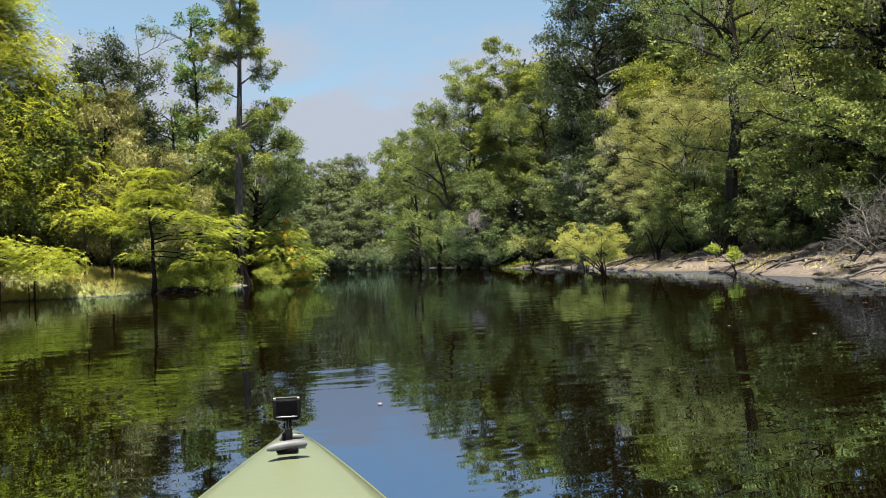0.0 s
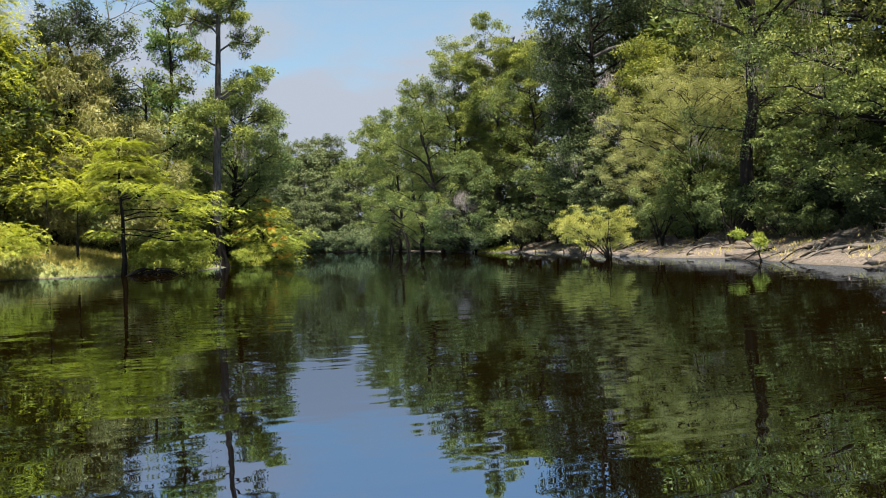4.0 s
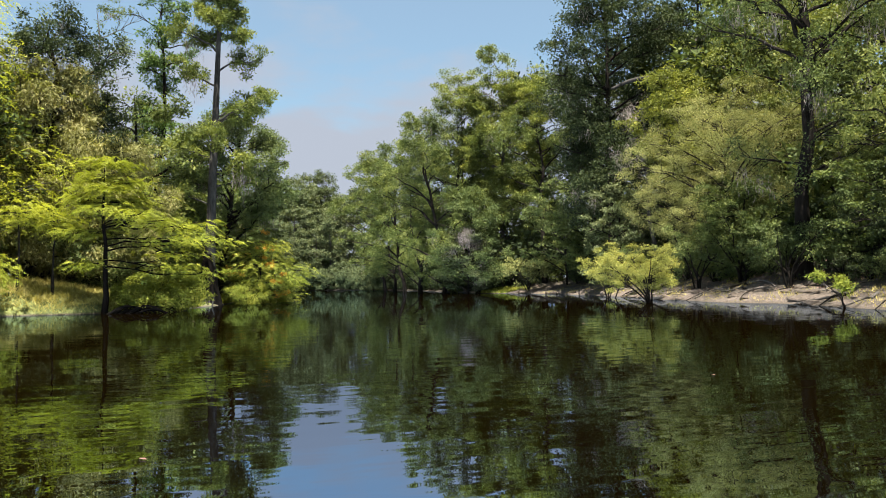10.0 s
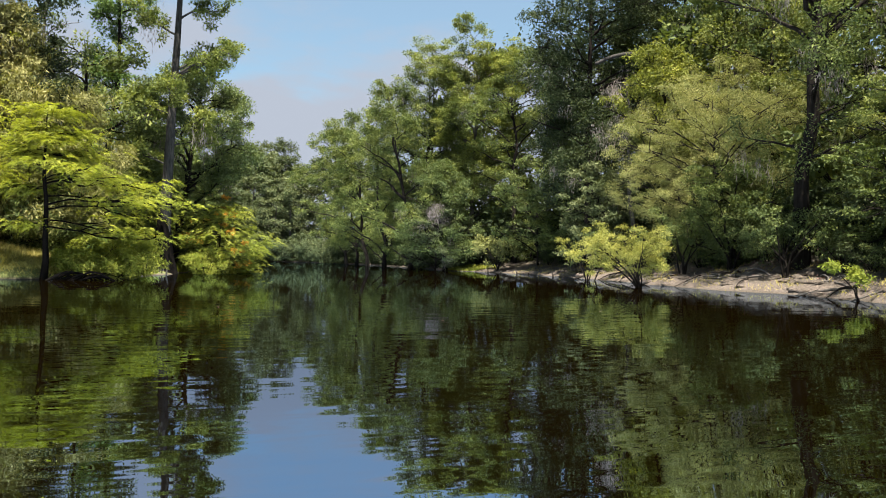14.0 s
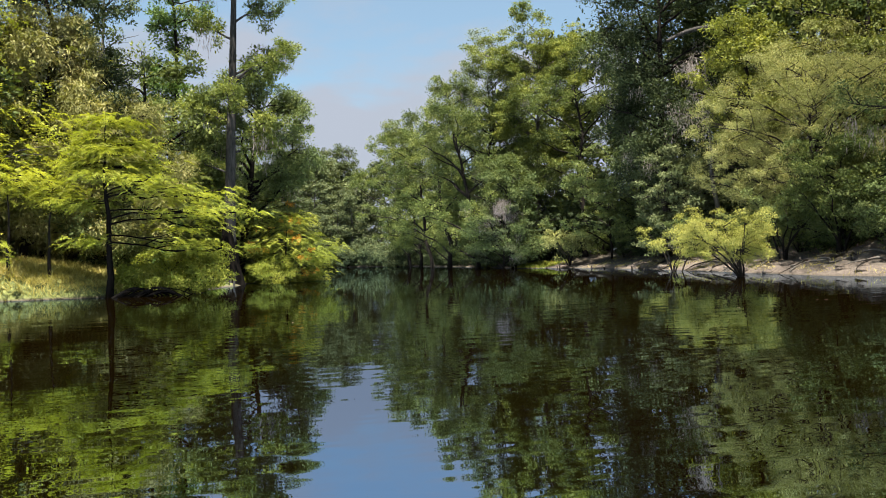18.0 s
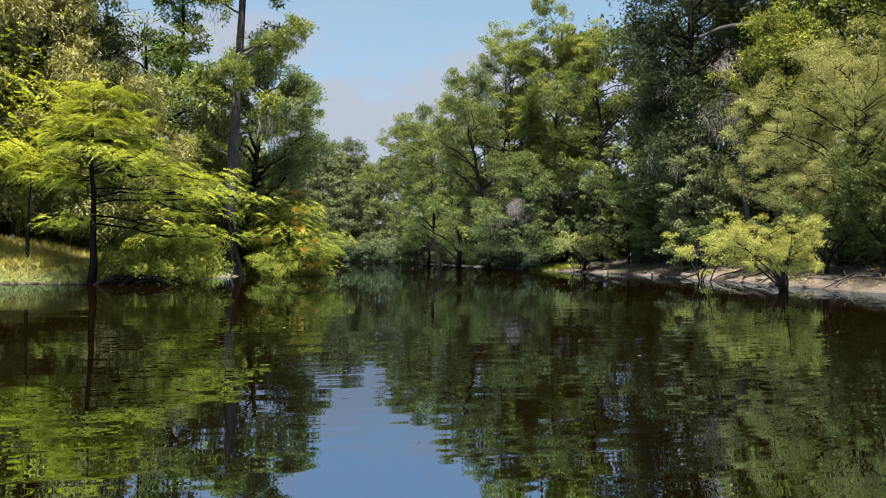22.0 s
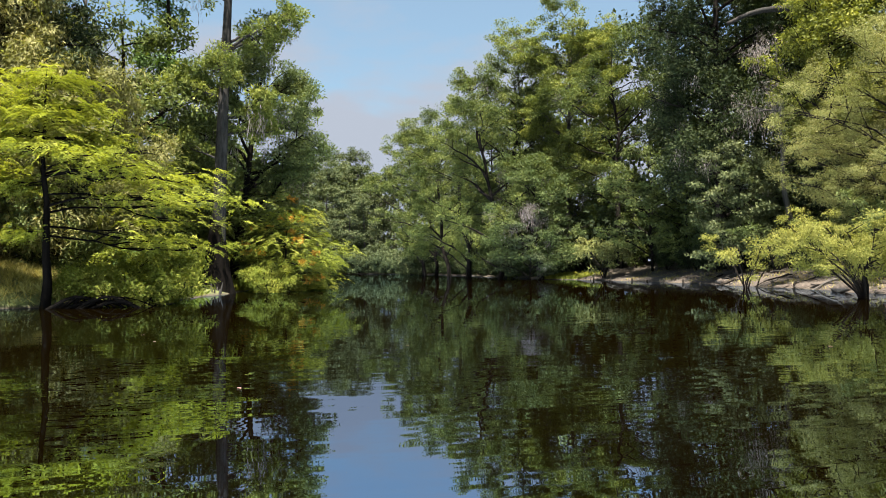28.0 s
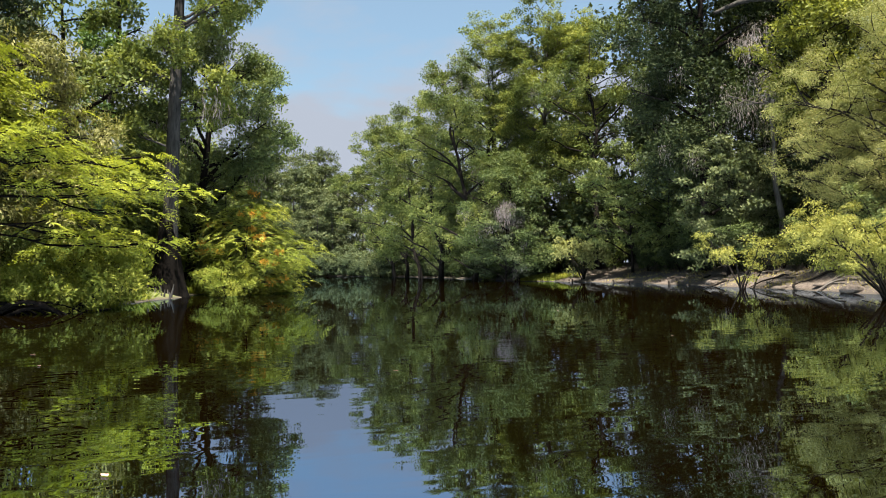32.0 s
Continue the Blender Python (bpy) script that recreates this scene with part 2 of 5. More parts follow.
def ground_material():
    m, N, K, b = material("bank_ground")
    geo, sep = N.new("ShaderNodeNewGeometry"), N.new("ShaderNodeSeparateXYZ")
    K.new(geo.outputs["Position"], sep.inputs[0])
    fine, mid_, big = noise_node(N, K, 9.0, 8.0, 0.7), noise_node(N, K, 1.4, 5.0, 0.6), noise_node(N, K, 0.3, 3.0)
    sand = ramp_node(N, K, fine.outputs["Fac"], [(0.3, (0.026, 0.019, 0.0145)), (0.5, (0.083, 0.063, 0.05)), (0.72, (0.165, 0.127, 0.102))])
    litter = ramp_node(N, K, fine.outputs["Fac"], [(0.25, (0.016, 0.012, 0.009)), (0.5, (0.055, 0.042, 0.03)), (0.8, (0.15, 0.115, 0.085))])
    green = ramp_node(N, K, fine.outputs["Fac"], [(0.3, (0.055, 0.066, 0.016)), (0.7, (0.16, 0.175, 0.045))])

    def maths(op, a, c):
        n = N.new("ShaderNodeMath")
        n.operation = op
        for i, v in enumerate((a, c)):
            if isinstance(v, (int, float)):
                n.inputs[i].default_value = v
            else:
                K.new(v, n.inputs[i])
        return n.outputs[0]

    def smooth(v, lo, hi):
        n = N.new("ShaderNodeMapRange")
        n.interpolation_type = "SMOOTHSTEP"
        n.inputs["From Min"].default_value, n.inputs["From Max"].default_value = lo, hi
        K.new(v, n.inputs["Value"])
        return n.outputs[0]

    def blend(f, a, c):
        n = N.new("ShaderNodeMix")
        n.data_type = "RGBA"
        K.new(f, n.inputs["Factor"])
        K.new(a, n.inputs["A"])
        K.new(c, n.inputs["B"])
        return n.outputs["Result"]

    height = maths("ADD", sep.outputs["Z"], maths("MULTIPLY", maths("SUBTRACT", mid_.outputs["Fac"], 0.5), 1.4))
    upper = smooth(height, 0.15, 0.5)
    # beyond y 63 the litter colour also darkens the bank in place of shade
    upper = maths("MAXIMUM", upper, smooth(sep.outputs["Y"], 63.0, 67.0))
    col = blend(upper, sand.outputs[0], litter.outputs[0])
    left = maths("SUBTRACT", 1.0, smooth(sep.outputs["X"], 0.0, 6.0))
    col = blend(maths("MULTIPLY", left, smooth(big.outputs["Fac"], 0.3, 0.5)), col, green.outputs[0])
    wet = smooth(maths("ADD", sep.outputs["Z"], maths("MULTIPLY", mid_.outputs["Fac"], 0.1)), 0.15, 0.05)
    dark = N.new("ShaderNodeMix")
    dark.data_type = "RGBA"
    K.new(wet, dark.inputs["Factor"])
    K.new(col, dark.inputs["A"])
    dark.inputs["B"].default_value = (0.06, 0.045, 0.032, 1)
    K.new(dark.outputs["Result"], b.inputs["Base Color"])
    b.inputs["Roughness"].default_value = 0.92
    bp = N.new("ShaderNodeBump")
    bp.inputs["Strength"].default_value, bp.inputs["Distance"].default_value = 1.0, 0.11
    K.new(maths("ADD", fine.outputs["Fac"], maths("MULTIPLY", mid_.outputs["Fac"], 1.5)), bp.inputs["Height"])
    K.new(bp.outputs[0], b.inputs["Normal"])
    return m


def water_material():
    m, N, K, b = material("river_water")
    K.new(geo_pos(N), (mp := N.new("ShaderNodeMapping")).inputs["Vector"])
    mp.inputs["Scale"].default_value = (0.34, 1.0, 1.0)
    heights = []
    for scale, amount, detail in ((0.8, 0.6, 1.0), (2.4, 0.4, 1.0), (6.5, 0.11, 1.0)):
        n = N.new("ShaderNodeTexNoise")
        n.inputs["Scale"].default_value, n.inputs["Detail"].default_value = scale, detail
        K.new(mp.outputs[0], n.inputs["Vector"])
        k = N.new("ShaderNodeMath")
        k.operation, k.inputs[1].default_value = "MULTIPLY", amount
        K.new(n.outputs["Fac"], k.inputs[0])
        heights.append(k.outputs[0])
    # patches of breeze ruffle the surface more than the calm between them
    calm = N.new("ShaderNodeTexNoise")
    calm.inputs["Scale"].default_value, calm.inputs["Detail"].default_value = 0.16, 2.0
    K.new(mp.outputs[0], calm.inputs["Vector"])
    cr = N.new("ShaderNodeMapRange")
    cr.inputs["From Min"].default_value, cr.inputs["From Max"].default_value = 0.35, 0.65
    cr.inputs["To Min"].default_value, cr.inputs["To Max"].default_value = 0.35, 1.0
    K.new(calm.outputs["Fac"], cr.inputs["Value"])
    s1, s2 = N.new("ShaderNodeMath"), N.new("ShaderNodeMath")
    s1.operation = s2.operation = "ADD"
    K.new(heights[0], s1.inputs[0])
    K.new(heights[1], s1.inputs[1])
    K.new(s1.outputs[0], s2.inputs[0])
    K.new(heights[2], s2.inputs[1])
    tot = N.new("ShaderNodeMath")
    tot.operation = "MULTIPLY"
    # the sheltered reach between the wooded banks lies calmer than the open water
    where, sh = N.new("ShaderNodeSeparateXYZ"), N.new("ShaderNodeMapRange")
    K.new(geo_pos(N), where.inputs[0])
    K.new(where.outputs["Y"], sh.inputs["Value"])
    sh.interpolation_type = "SMOOTHSTEP"
    sh.inputs["From Min"].default_value, sh.inputs["From Max"].default_value = 12.0, 34.0
    sh.inputs["To Min"].default_value, sh.inputs["To Max"].default_value = 1.0, 0.16
    both = N.new("ShaderNodeMath")
    both.operation = "MULTIPLY"
    K.new(cr.outputs[0], both.inputs[0])
    K.new(sh.outputs[0], both.inputs[1])
    K.new(s2.outputs[0], tot.inputs[0])
    K.new(both.outputs[0], tot.inputs[1])
    bp = N.new("ShaderNodeBump")
    bp.inputs["Strength"].default_value, bp.inputs["Distance"].default_value = 1.0, WAVE
    K.new(tot.outputs[0], bp.inputs["Height"])
    gl, df, fr, mix = N.new("ShaderNodeBsdfGlossy"), N.new("ShaderNodeBsdfDiffuse"), N.new("ShaderNodeFresnel"), N.new("ShaderNodeMixShader")
    gl.inputs["Roughness"].default_value = 0.0
    gl.inputs["Color"].default_value = (0.62, 0.78, 1.0, 1)
    df.inputs["Color"].default_value = (0.0022, 0.0013, 0.0002, 1)
    fr.inputs["IOR"].default_value = 9.0
    for n in (gl, df, fr):
        K.new(bp.outputs[0], n.inputs["Normal"])
    K.new(fr.outputs[0], mix.inputs[0])
    K.new(df.outputs[0], mix.inputs[1])
    K.new(gl.outputs[0], mix.inputs[2])
    K.new(mix.outputs[0], N["Material Output"].inputs["Surface"])
    return m


def geo_pos(N):
    return N.new("ShaderNodeNewGeometry").outputs["Position"]


WAVE = 0.0145
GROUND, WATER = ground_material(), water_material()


# ---- mesh tools ----
def mesh_of(name, verts, faces, mat, smooth=False):
    me = bpy.data.meshes.new(name)
    me.from_pydata(np.asarray(verts, np.float32), [], faces)
    me.materials.append(mat)
    if smooth:
        me.polygons.foreach_set("use_smooth", np.ones(len(me.polygons), bool))
    me.update()
    return me


def piece(name, me, parent=None, label="", kind="", at=None):
    ob = new(name, me)
    ob.parent = parent
    if at is not None:
        ob.matrix_basis = at
    return tagged(ob, label=label, kind=kind)


def part(name, bm, mat, parent=None, label="", at=None, smooth=True):
    me = bpy.data.meshes.new(name)
    bm.to_mesh(me)
    bm.free()
    me.materials.append(mat)
    if smooth:
        me.polygons.foreach_set("use_smooth", np.ones(len(me.polygons), bool))
    return piece(name, me, parent, label, at=at)


def unit(v):
    return v / np.maximum(np.linalg.norm(v, axis=-1, keepdims=True), 1e-9)


def tube(points, radii, sides=7, ridge=0.0, rng=None):
    """A tapered tube along points, closed at its tip; ridge: fluting of the surface."""
    p, r = np.asarray(points, float), np.asarray(radii, float)
    t = unit(np.gradient(p, axis=0))
    ref = np.where(np.abs(t[:, 2:3]) > 0.9, (1.0, 0, 0), (0, 0, 1.0))
    a = unit(np.cross(ref, t))
    for i in range(1, len(a)):
        if a[i] @ a[i - 1] < 0:
            a[i] = -a[i]
    c = np.cross(t, a)
    ang = np.linspace(0, 2 * np.pi, sides, endpoint=False)
    prof = np.ones(sides)
    if ridge and rng is not None:
        prof += ridge * rng.uniform(-1, 1, sides)
    ring = p[:, None] + r[:, None, None] * prof[None, :, None] * (np.cos(ang)[None, :, None] * a[:, None] + np.sin(ang)[None, :, None] * c[:, None])
    n = len(p)
    i, j = np.meshgrid(np.arange(n - 1), np.arange(sides), indexing="ij")
    k = (j + 1) % sides
    faces = np.stack([i * sides + j, i * sides + k, (i + 1) * sides + k, (i + 1) * sides + j], -1).reshape(-1, 4)
    return ring.reshape(-1, 3), faces


def tubes(some, sides=4):
    vs, fs, at = [], [], 0
    for pts, rad in some:
        v, f = tube(pts, rad, sides)
        vs.append(v)
        fs.append(f + at)
        at += len(v)
    return np.concatenate(vs), np.concatenate(fs)


def leaves(c, d, n, length, width, fold=0.12):
    """Folded kite-shaped leaves from base points, directions and upper sides."""
    d = unit(d)
    s = unit(np.cross(d, n))
    n = np.cross(s, d)
    length, width = np.broadcast_to(length, len(c))[:, None], np.broadcast_to(width, len(c))[:, None]
    m = c + d * length * 0.42 - n * width * fold
    v = np.stack([c, m + s * width * 0.5 + n * width * 2 * fold, c + d * length, m - s * width * 0.5 + n * width * 2 * fold], 1).reshape(-1, 3)
    return v, np.arange(len(v)).reshape(-1, 4)


def broad_clumps(rng, centres, radius, per, size, flat=0.6, droop=0.25, slim=0.5, lobes=5):
    """Leaves gathered in uneven domes of several lobes, thick on the upper side and bare below."""
    k = len(centres)
    r = np.broadcast_to(radius, k) * rng.uniform(0.6, 1.35, k)
    lobe = unit(rng.normal(size=(k, lobes, 3)) + (0, 0, 0.35)) * rng.uniform(0.35, 0.75, (k, lobes, 1))
    pick = rng.integers(0, lobes, (k, per))
    off = np.take_along_axis(lobe, pick[..., None], 1).reshape(-1, 3)
    c, r = np.repeat(centres, per, 0), np.repeat(r, per)[:, None]
    u = unit(rng.normal(size=(k * per, 3)))
    u[:, 2] = np.where(rng.uniform(size=k * per) < 0.65, np.abs(u[:, 2]), u[:, 2])
    pos = c + (off + u * 0.6 * rng.uniform(0.2, 1, (k * per, 1)) ** 0.45) * r * (1, 1, flat)
    d = unit(u * 0.6 + rng.normal(size=u.shape) * 0.6 + (0, 0, -droop))
    n = unit(rng.normal(size=u.shape) * 0.3 + (0, 0, 0.5) + u)
    L = size * rng.uniform(0.6, 1.35, k * per)
    return leaves(pos, d, n, L, L * slim)


def thinned(rng, centres, ways, share, scale):
    """Leaves out the clumps of some parts of a crown, so that it opens in gaps."""
    ph = rng.uniform(0, 6.28, 3)
    q = centres / scale
    w = np.sin(q[:, 0] * 2.1 + ph[0]) + np.sin(q[:, 1] * 1.9 + ph[1]) + np.sin(q[:, 2] * 2.3 + ph[2]) + rng.normal(size=len(q)) * 0.7
    keep = w > np.quantile(w, share)
    return centres[keep], ways[keep]


def frond_clumps(rng, centres, ways, per, length, leaflets=8, droop=0.35, size=0.13, spread=0.55, flat=0.16):
    """Flat feathery sprays: fronds that run out from the branch, with leaflets on both sides."""
    k = len(centres) * per
    o = np.repeat(centres, per, 0) + rng.normal(size=(k, 3)) * (spread, spread, flat)
    a = np.repeat(ways, per, 0) * (1, 1, 0.3) + rng.normal(size=(k, 3)) * (0.75, 0.75, 0.16)
    a = unit(a)
    ln = length * rng.uniform(0.55, 1.3, k)
    t = np.linspace(0.06, 1.0, leaflets)
    t = np.repeat(t, 2)
    side = np.tile([1.0, -1.0], leaflets)
    m = len(t)
    up = unit(rng.normal(size=(k, 3)) * 0.28 + (0, 0, 1.0))
    s = unit(np.cross(a, up))
    base = o[:, None] + a[:, None] * (ln[:, None] * t)[..., None]
    base[..., 2] -= droop * ln[:, None] * (t**2)[None]
    d = a[:, None] * 0.55 + s[:, None] * side[None, :, None] + rng.normal(size=(k, m, 3)) * 0.22
    d[..., 2] -= 0.25
    L = size * (1.15 - 0.65 * t)[None] * rng.uniform(0.75, 1.25, (k, m))
    n = np.broadcast_to(up[:, None], d.shape)
    return leaves(base.reshape(-1, 3), d.reshape(-1, 3), n.reshape(-1, 3), L.ravel(), L.ravel() * 0.4)


def hanging_moss(rng, centres, per, length):
    """Ragged strands that hang straight down."""
    k = len(centres) * per
    o = np.repeat(centres, per, 0) + rng.normal(size=(k, 3)) * (0.22, 0.22, 0.1)
    ln = length * rng.uniform(0.3, 1.2, k)
    segs = 4
    c = np.concatenate([o - np.array([0, 0, 1.0]) * (ln * i / segs)[:, None] + rng.normal(size=(k, 3)) * 0.03 for i in range(segs)])
    d = np.tile((0, 0, -1.0), (len(c), 1)) + rng.normal(size=(len(c), 3)) * 0.22
    n = rng.normal(size=(len(c), 3))
    return leaves(c, d, n, np.tile(ln, segs) / segs * 1.25, 0.022)


# ---- the plan: bank lines and ground ----
LEFT_Y = (-60, 0, 20, 28, 31.2, 32.1, 32.5, 33.4, 36, 39, 43, 48, 55, 70, 95, 120, 145, 175, 260)
LEFT_X = (-13, -13, -12, -11, -10, -8.4, -4.0, -2.7, -2.4, -2.1, -1.1, -0.6, 0.2, 0.8, 1.5, 2.0, 0, -14, -90)
RIGHT_Y = (-60, 0, 10, 13, 17, 20, 22, 26, 29, 32, 38, 46, 54, 60, 63, 66, 75, 90, 115, 140, 165, 250)
RIGHT_X = (11, 11, 12, 12.7, 13.8, 14.5, 15.5, 16.6, 15.9, 17.0, 18.4, 20.2, 21.0, 20.6, 19.0, 20.0, 20.5, 21.5, 22.5, 19, 2, -70)


def wobble(x, y, s, seed):
    return np.sin(x * s + 1.7 * seed) * np.cos(y * s * 1.13 + seed) + 0.5 * np.sin(x * s * 2.3 + y * s * 1.9 + seed * 3.1)


def ground_height(x, y):
    x, y = np.asarray(x, float), np.asarray(y, float)
    dr = (x - np.interp(y, RIGHT_Y, RIGHT_X)) * 0.9 + 0.25 * wobble(x, y, 0.9, 1.0)
    dl = (np.interp(y, LEFT_Y, LEFT_X) - x) * 0.9 + 0.25 * wobble(x, y, 0.8, 2.0)
    high = np.interp(y, (-20, 40, 56, 64, 80), (1.0, 1.0, 0.75, 0.5, 0.5))
    zr = np.interp(dr, (-6, -1.2, 0, 0.35, 1.0, 2.2, 3.6, 6.5, 12, 40), (-1.5, -0.35, 0, 0.17, 0.34, 0.62, 1.05, 2.05, 2.6, 3.2)) * np.where(dr > 0, high, 1)
    zl = np.interp(dl, (-6, -1.2, 0, 0.4, 2.5, 5, 8, 25, 60), (-1.5, -0.35, 0, 0.14, 0.5, 1.0, 1.3, 1.7, 2.0))
    z = np.where(dr > dl, zr, zl)
    land = np.maximum(dr, dl)
    rough = 0.07 * wobble(x, y, 2.3, 4.0) + 0.05 * wobble(x, y, 5.1, 5.0) + 0.025 * wobble(x, y, 11.0, 6.0)
    return z + np.clip(land / 1.5, 0, 1) * rough


def ground_z(x, y):
    return float(ground_height(x, y))


def build_ground():
    near = np.arange(-26, 42.01, 0.4)
    xs = np.concatenate([[-2500, -900, -400, -200, -120, -80, -60, -45, -35], near, [46, 52, 60, 75, 95, 130, 200, 400, 900, 2500]])
    ys = np.concatenate([[-2500, -900, -400, -200, -100, -60, -40, -25, -12], np.arange(-4, 70, 0.4), np.arange(70, 180, 2.0), [190, 210, 250, 320, 450, 900, 2500]])
    X, Y = np.meshgrid(xs, ys, indexing="ij")
    Z = ground_height(X, Y)
    v = np.stack([X, Y, Z], -1).reshape(-1, 3)
    i, j = np.meshgrid(np.arange(len(xs) - 1), np.arange(len(ys) - 1), indexing="ij")
    k = i * len(ys) + j
    f = np.stack([k, k + len(ys), k + len(ys) + 1, k + 1], -1).reshape(-1, 4)
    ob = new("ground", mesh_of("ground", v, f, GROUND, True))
    tagged(ob, "sandy river banks rising to forest floor with leaf litter", "ground", kind="structure")
    xs, ys = np.linspace(-80, 40, 25), np.linspace(-70, 260, 67)
    X, Y = np.meshgrid(xs, ys, indexing="ij")
    v = np.stack([X, Y, 0 * X], -1).reshape(-1, 3)
    i, j = np.meshgrid(np.arange(len(xs) - 1), np.arange(len(ys) - 1), indexing="ij")
    k = i * len(ys) + j
    f = np.stack([k, k + len(ys), k + len(ys) + 1, k + 1], -1).reshape(-1, 4)
    ob = new("water", mesh_of("water", v, f, WATER, True))
    tagged(ob, "dark tannin-stained river water with gentle ripples, mirroring trees", "water", kind="structure")


build_ground()


# ---- trees ----
def profile(kind, u):
    """Relative reach of the limbs at the relative height u of the crown."""
    if kind == "round":
        return math.sqrt(max(0.05, 1 - (2 * u - 0.9) ** 2 * 0.8))
    if kind == "cone":
        return 1.0 - 0.75 * u
    if kind == "column":
        return 0.75 + 0.25 * math.sin(u * 9)
    if kind == "vase":
        return 0.55 + 0.6 * u - 0.55 * max(0, u - 0.75) * 2
    return 1.0


def grow(name, label, category, h, reach, seed, leaf, bark=BARK, girth=0.2, base=0.3, shape="round", limbs=10, subs=7, style="broad",
         per=140, size=0.16, clump=0.6, slim=0.5, rise=0.35, lean=(0, 0), bias=(0, 0), moss=0, flat=0.8, flare=1.3, levels=None, group="", droop=0.25,
         twig=0.012, sides=9, extra=None, crook=0.04, leaflets=8, frond=0.5, gaps=0.2):
    """One tree at the origin: trunk, limbs, twigs and crown as parts. levels: (height, azimuth, reach, rise) of given limbs."""
    rng = np.random.default_rng(seed)
    root = new(name)
    tagged(root, label, category, group)
    n = 11
    t = np.linspace(0, 1, n)
    bend = np.cumsum(rng.normal(size=(n, 2)) * crook, 0) * h * 0.16
    bend -= bend[0]
    trunk = np.stack([lean[0] * t**1.3 * h + bend[:, 0], lean[1] * t**1.3 * h + bend[:, 1], t * h], -1)
    rad = girth * ((1 - t) ** 0.8 * 0.92 + 0.08) * (1 + (flare - 1) * np.exp(-t * h / 0.55))
    trunk[0, 2] = -0.5
    v, f = tube(trunk, rad, sides, 0.12, rng)
    piece("trunk", mesh_of("trunk", v, f, bark, True), root)

    def on_trunk(z):
        return np.array([np.interp(z / h, t, trunk[:, i]) for i in range(2)] + [z])

    spec = []
    if levels:
        spec = [(z, radians(a), r, k) for z, a, r, k in levels]
    if limbs:
        for i in range(limbs):
            u = (i + rng.uniform(0.1, 0.9)) / limbs
            z_end = h * (base + (1 - base) * u)
            a = i * 2.4 + rng.uniform(-0.5, 0.5)
            r = reach * profile(shape, u) * rng.uniform(0.7, 1.15)
            r *= max(0.25, 1 + bias[0] * math.cos(a) + bias[1] * math.sin(a))
            up = rise * r * rng.uniform(0.6, 1.3)
            spec.append((max(0.08 * h, min(z_end - up, h * 0.97)), a, r, rise * rng.uniform(0.6, 1.3)))
    twigs, centres, ways = [], [], []
    for z0, a, r, k in spec:
        q = 7
        s = np.linspace(0, 1, q)
        side = np.array([-math.sin(a), math.cos(a), 0])
        d = np.array([math.cos(a), math.sin(a), 0])
        wig = np.cumsum(rng.normal(size=q)) * 0.05 * r
        pts = on_trunk(z0) + d * (r * s)[:, None] + side * (wig - wig[0])[:, None]
        pts[:, 2] += k * r * (s - 0.35 * s**2) / 0.65 + np.cumsum(rng.normal(size=q)) * 0.025 * r * (s > 0)
        here = float(np.interp(z0 / h, t, rad))
        r0 = min(here * 0.62, (0.018 + 0.019 * r) * (1.0 if style == "broad" else 0.3))
        v, f = tube(pts, r0 * (1 - 0.85 * s) + 0.006, 6)
        piece("limb", mesh_of("limb", v, f, bark, True), root)
        for j in range(subs):
            sj = 0.28 + 0.72 * (j + rng.uniform(0, 1)) / subs
            b0 = np.array([np.interp(sj, s, pts[:, i]) for i in range(3)])
            turn = (1 if j % 2 else -1) * rng.uniform(0.35, 1.25) if sj < 0.93 else rng.uniform(-0.3, 0.3)
            dd = np.array([math.cos(a + turn), math.sin(a + turn), rng.uniform(-0.45, 0.95) if style == "broad" else rng.uniform(-0.07, 0.17)])
            ll = (0.28 * r * (1.25 - 0.75 * sj) + 0.25) * rng.uniform(0.7, 1.3)
            mid_ = b0 + dd * ll * 0.55 + rng.normal(size=3) * 0.05 * ll
            tip = b0 + dd * ll
            twigs.append(([b0, mid_, tip], [twig * 1.8, twig * 1.2, twig * 0.4]))
            centres.append(tip)
            ways.append(unit(dd))
            if style == "broad":
                centres.append(mid_ + rng.normal(size=3) * clump * (0.45, 0.45, 0.6))
                ways.append(unit(dd))
    top = np.linspace(0.82, 1.0, 4)
    for u in top:
        centres.append(on_trunk(u * h) + rng.normal(size=3) * (0.15, 0.15, 0.1))
        ways.append(unit(rng.normal(size=3) * (1, 1, 0.3)))
    centres, ways = np.array(centres), np.array(ways)
    if twigs:
        v, f = tubes(twigs, 4)
        piece("branchwork", mesh_of("branchwork", v, f, bark, True), root, kind="stuff")
    if style == "broad":
        centres, ways = thinned(rng, centres, ways, gaps, 1.6 * clump + 0.6)
        v, f = broad_clumps(rng, centres, clump * 0.84, int(per * 0.72), size, flat, droop, slim)
    else:
        v, f = frond_clumps(rng, centres, ways, per, frond, leaflets, droop, size, clump, clump * flat)
    piece("crown", mesh_of("crown", v, f, leaf), root)
    if extra:
        share, mat2 = extra
        pick = centres[rng.uniform(size=len(centres)) < share]
        if len(pick):
            v, f = broad_clumps(rng, pick, clump * 0.7, per // 2 if style == "broad" else 60, size, flat, droop, slim)
            piece("orange_foliage", mesh_of("orange_foliage", v, f, mat2), root, "foliage turning orange")
    if moss:
        pick = centres[rng.permutation(len(centres))[:moss]]
        v, f = hanging_moss(rng, pick - (0, 0, clump * 0.3), 20, 0.8)
        piece("spanish_moss", mesh_of("spanish_moss", v, f, MOSS), root, "grey hanging strands of moss", kind="stuff")
    return root


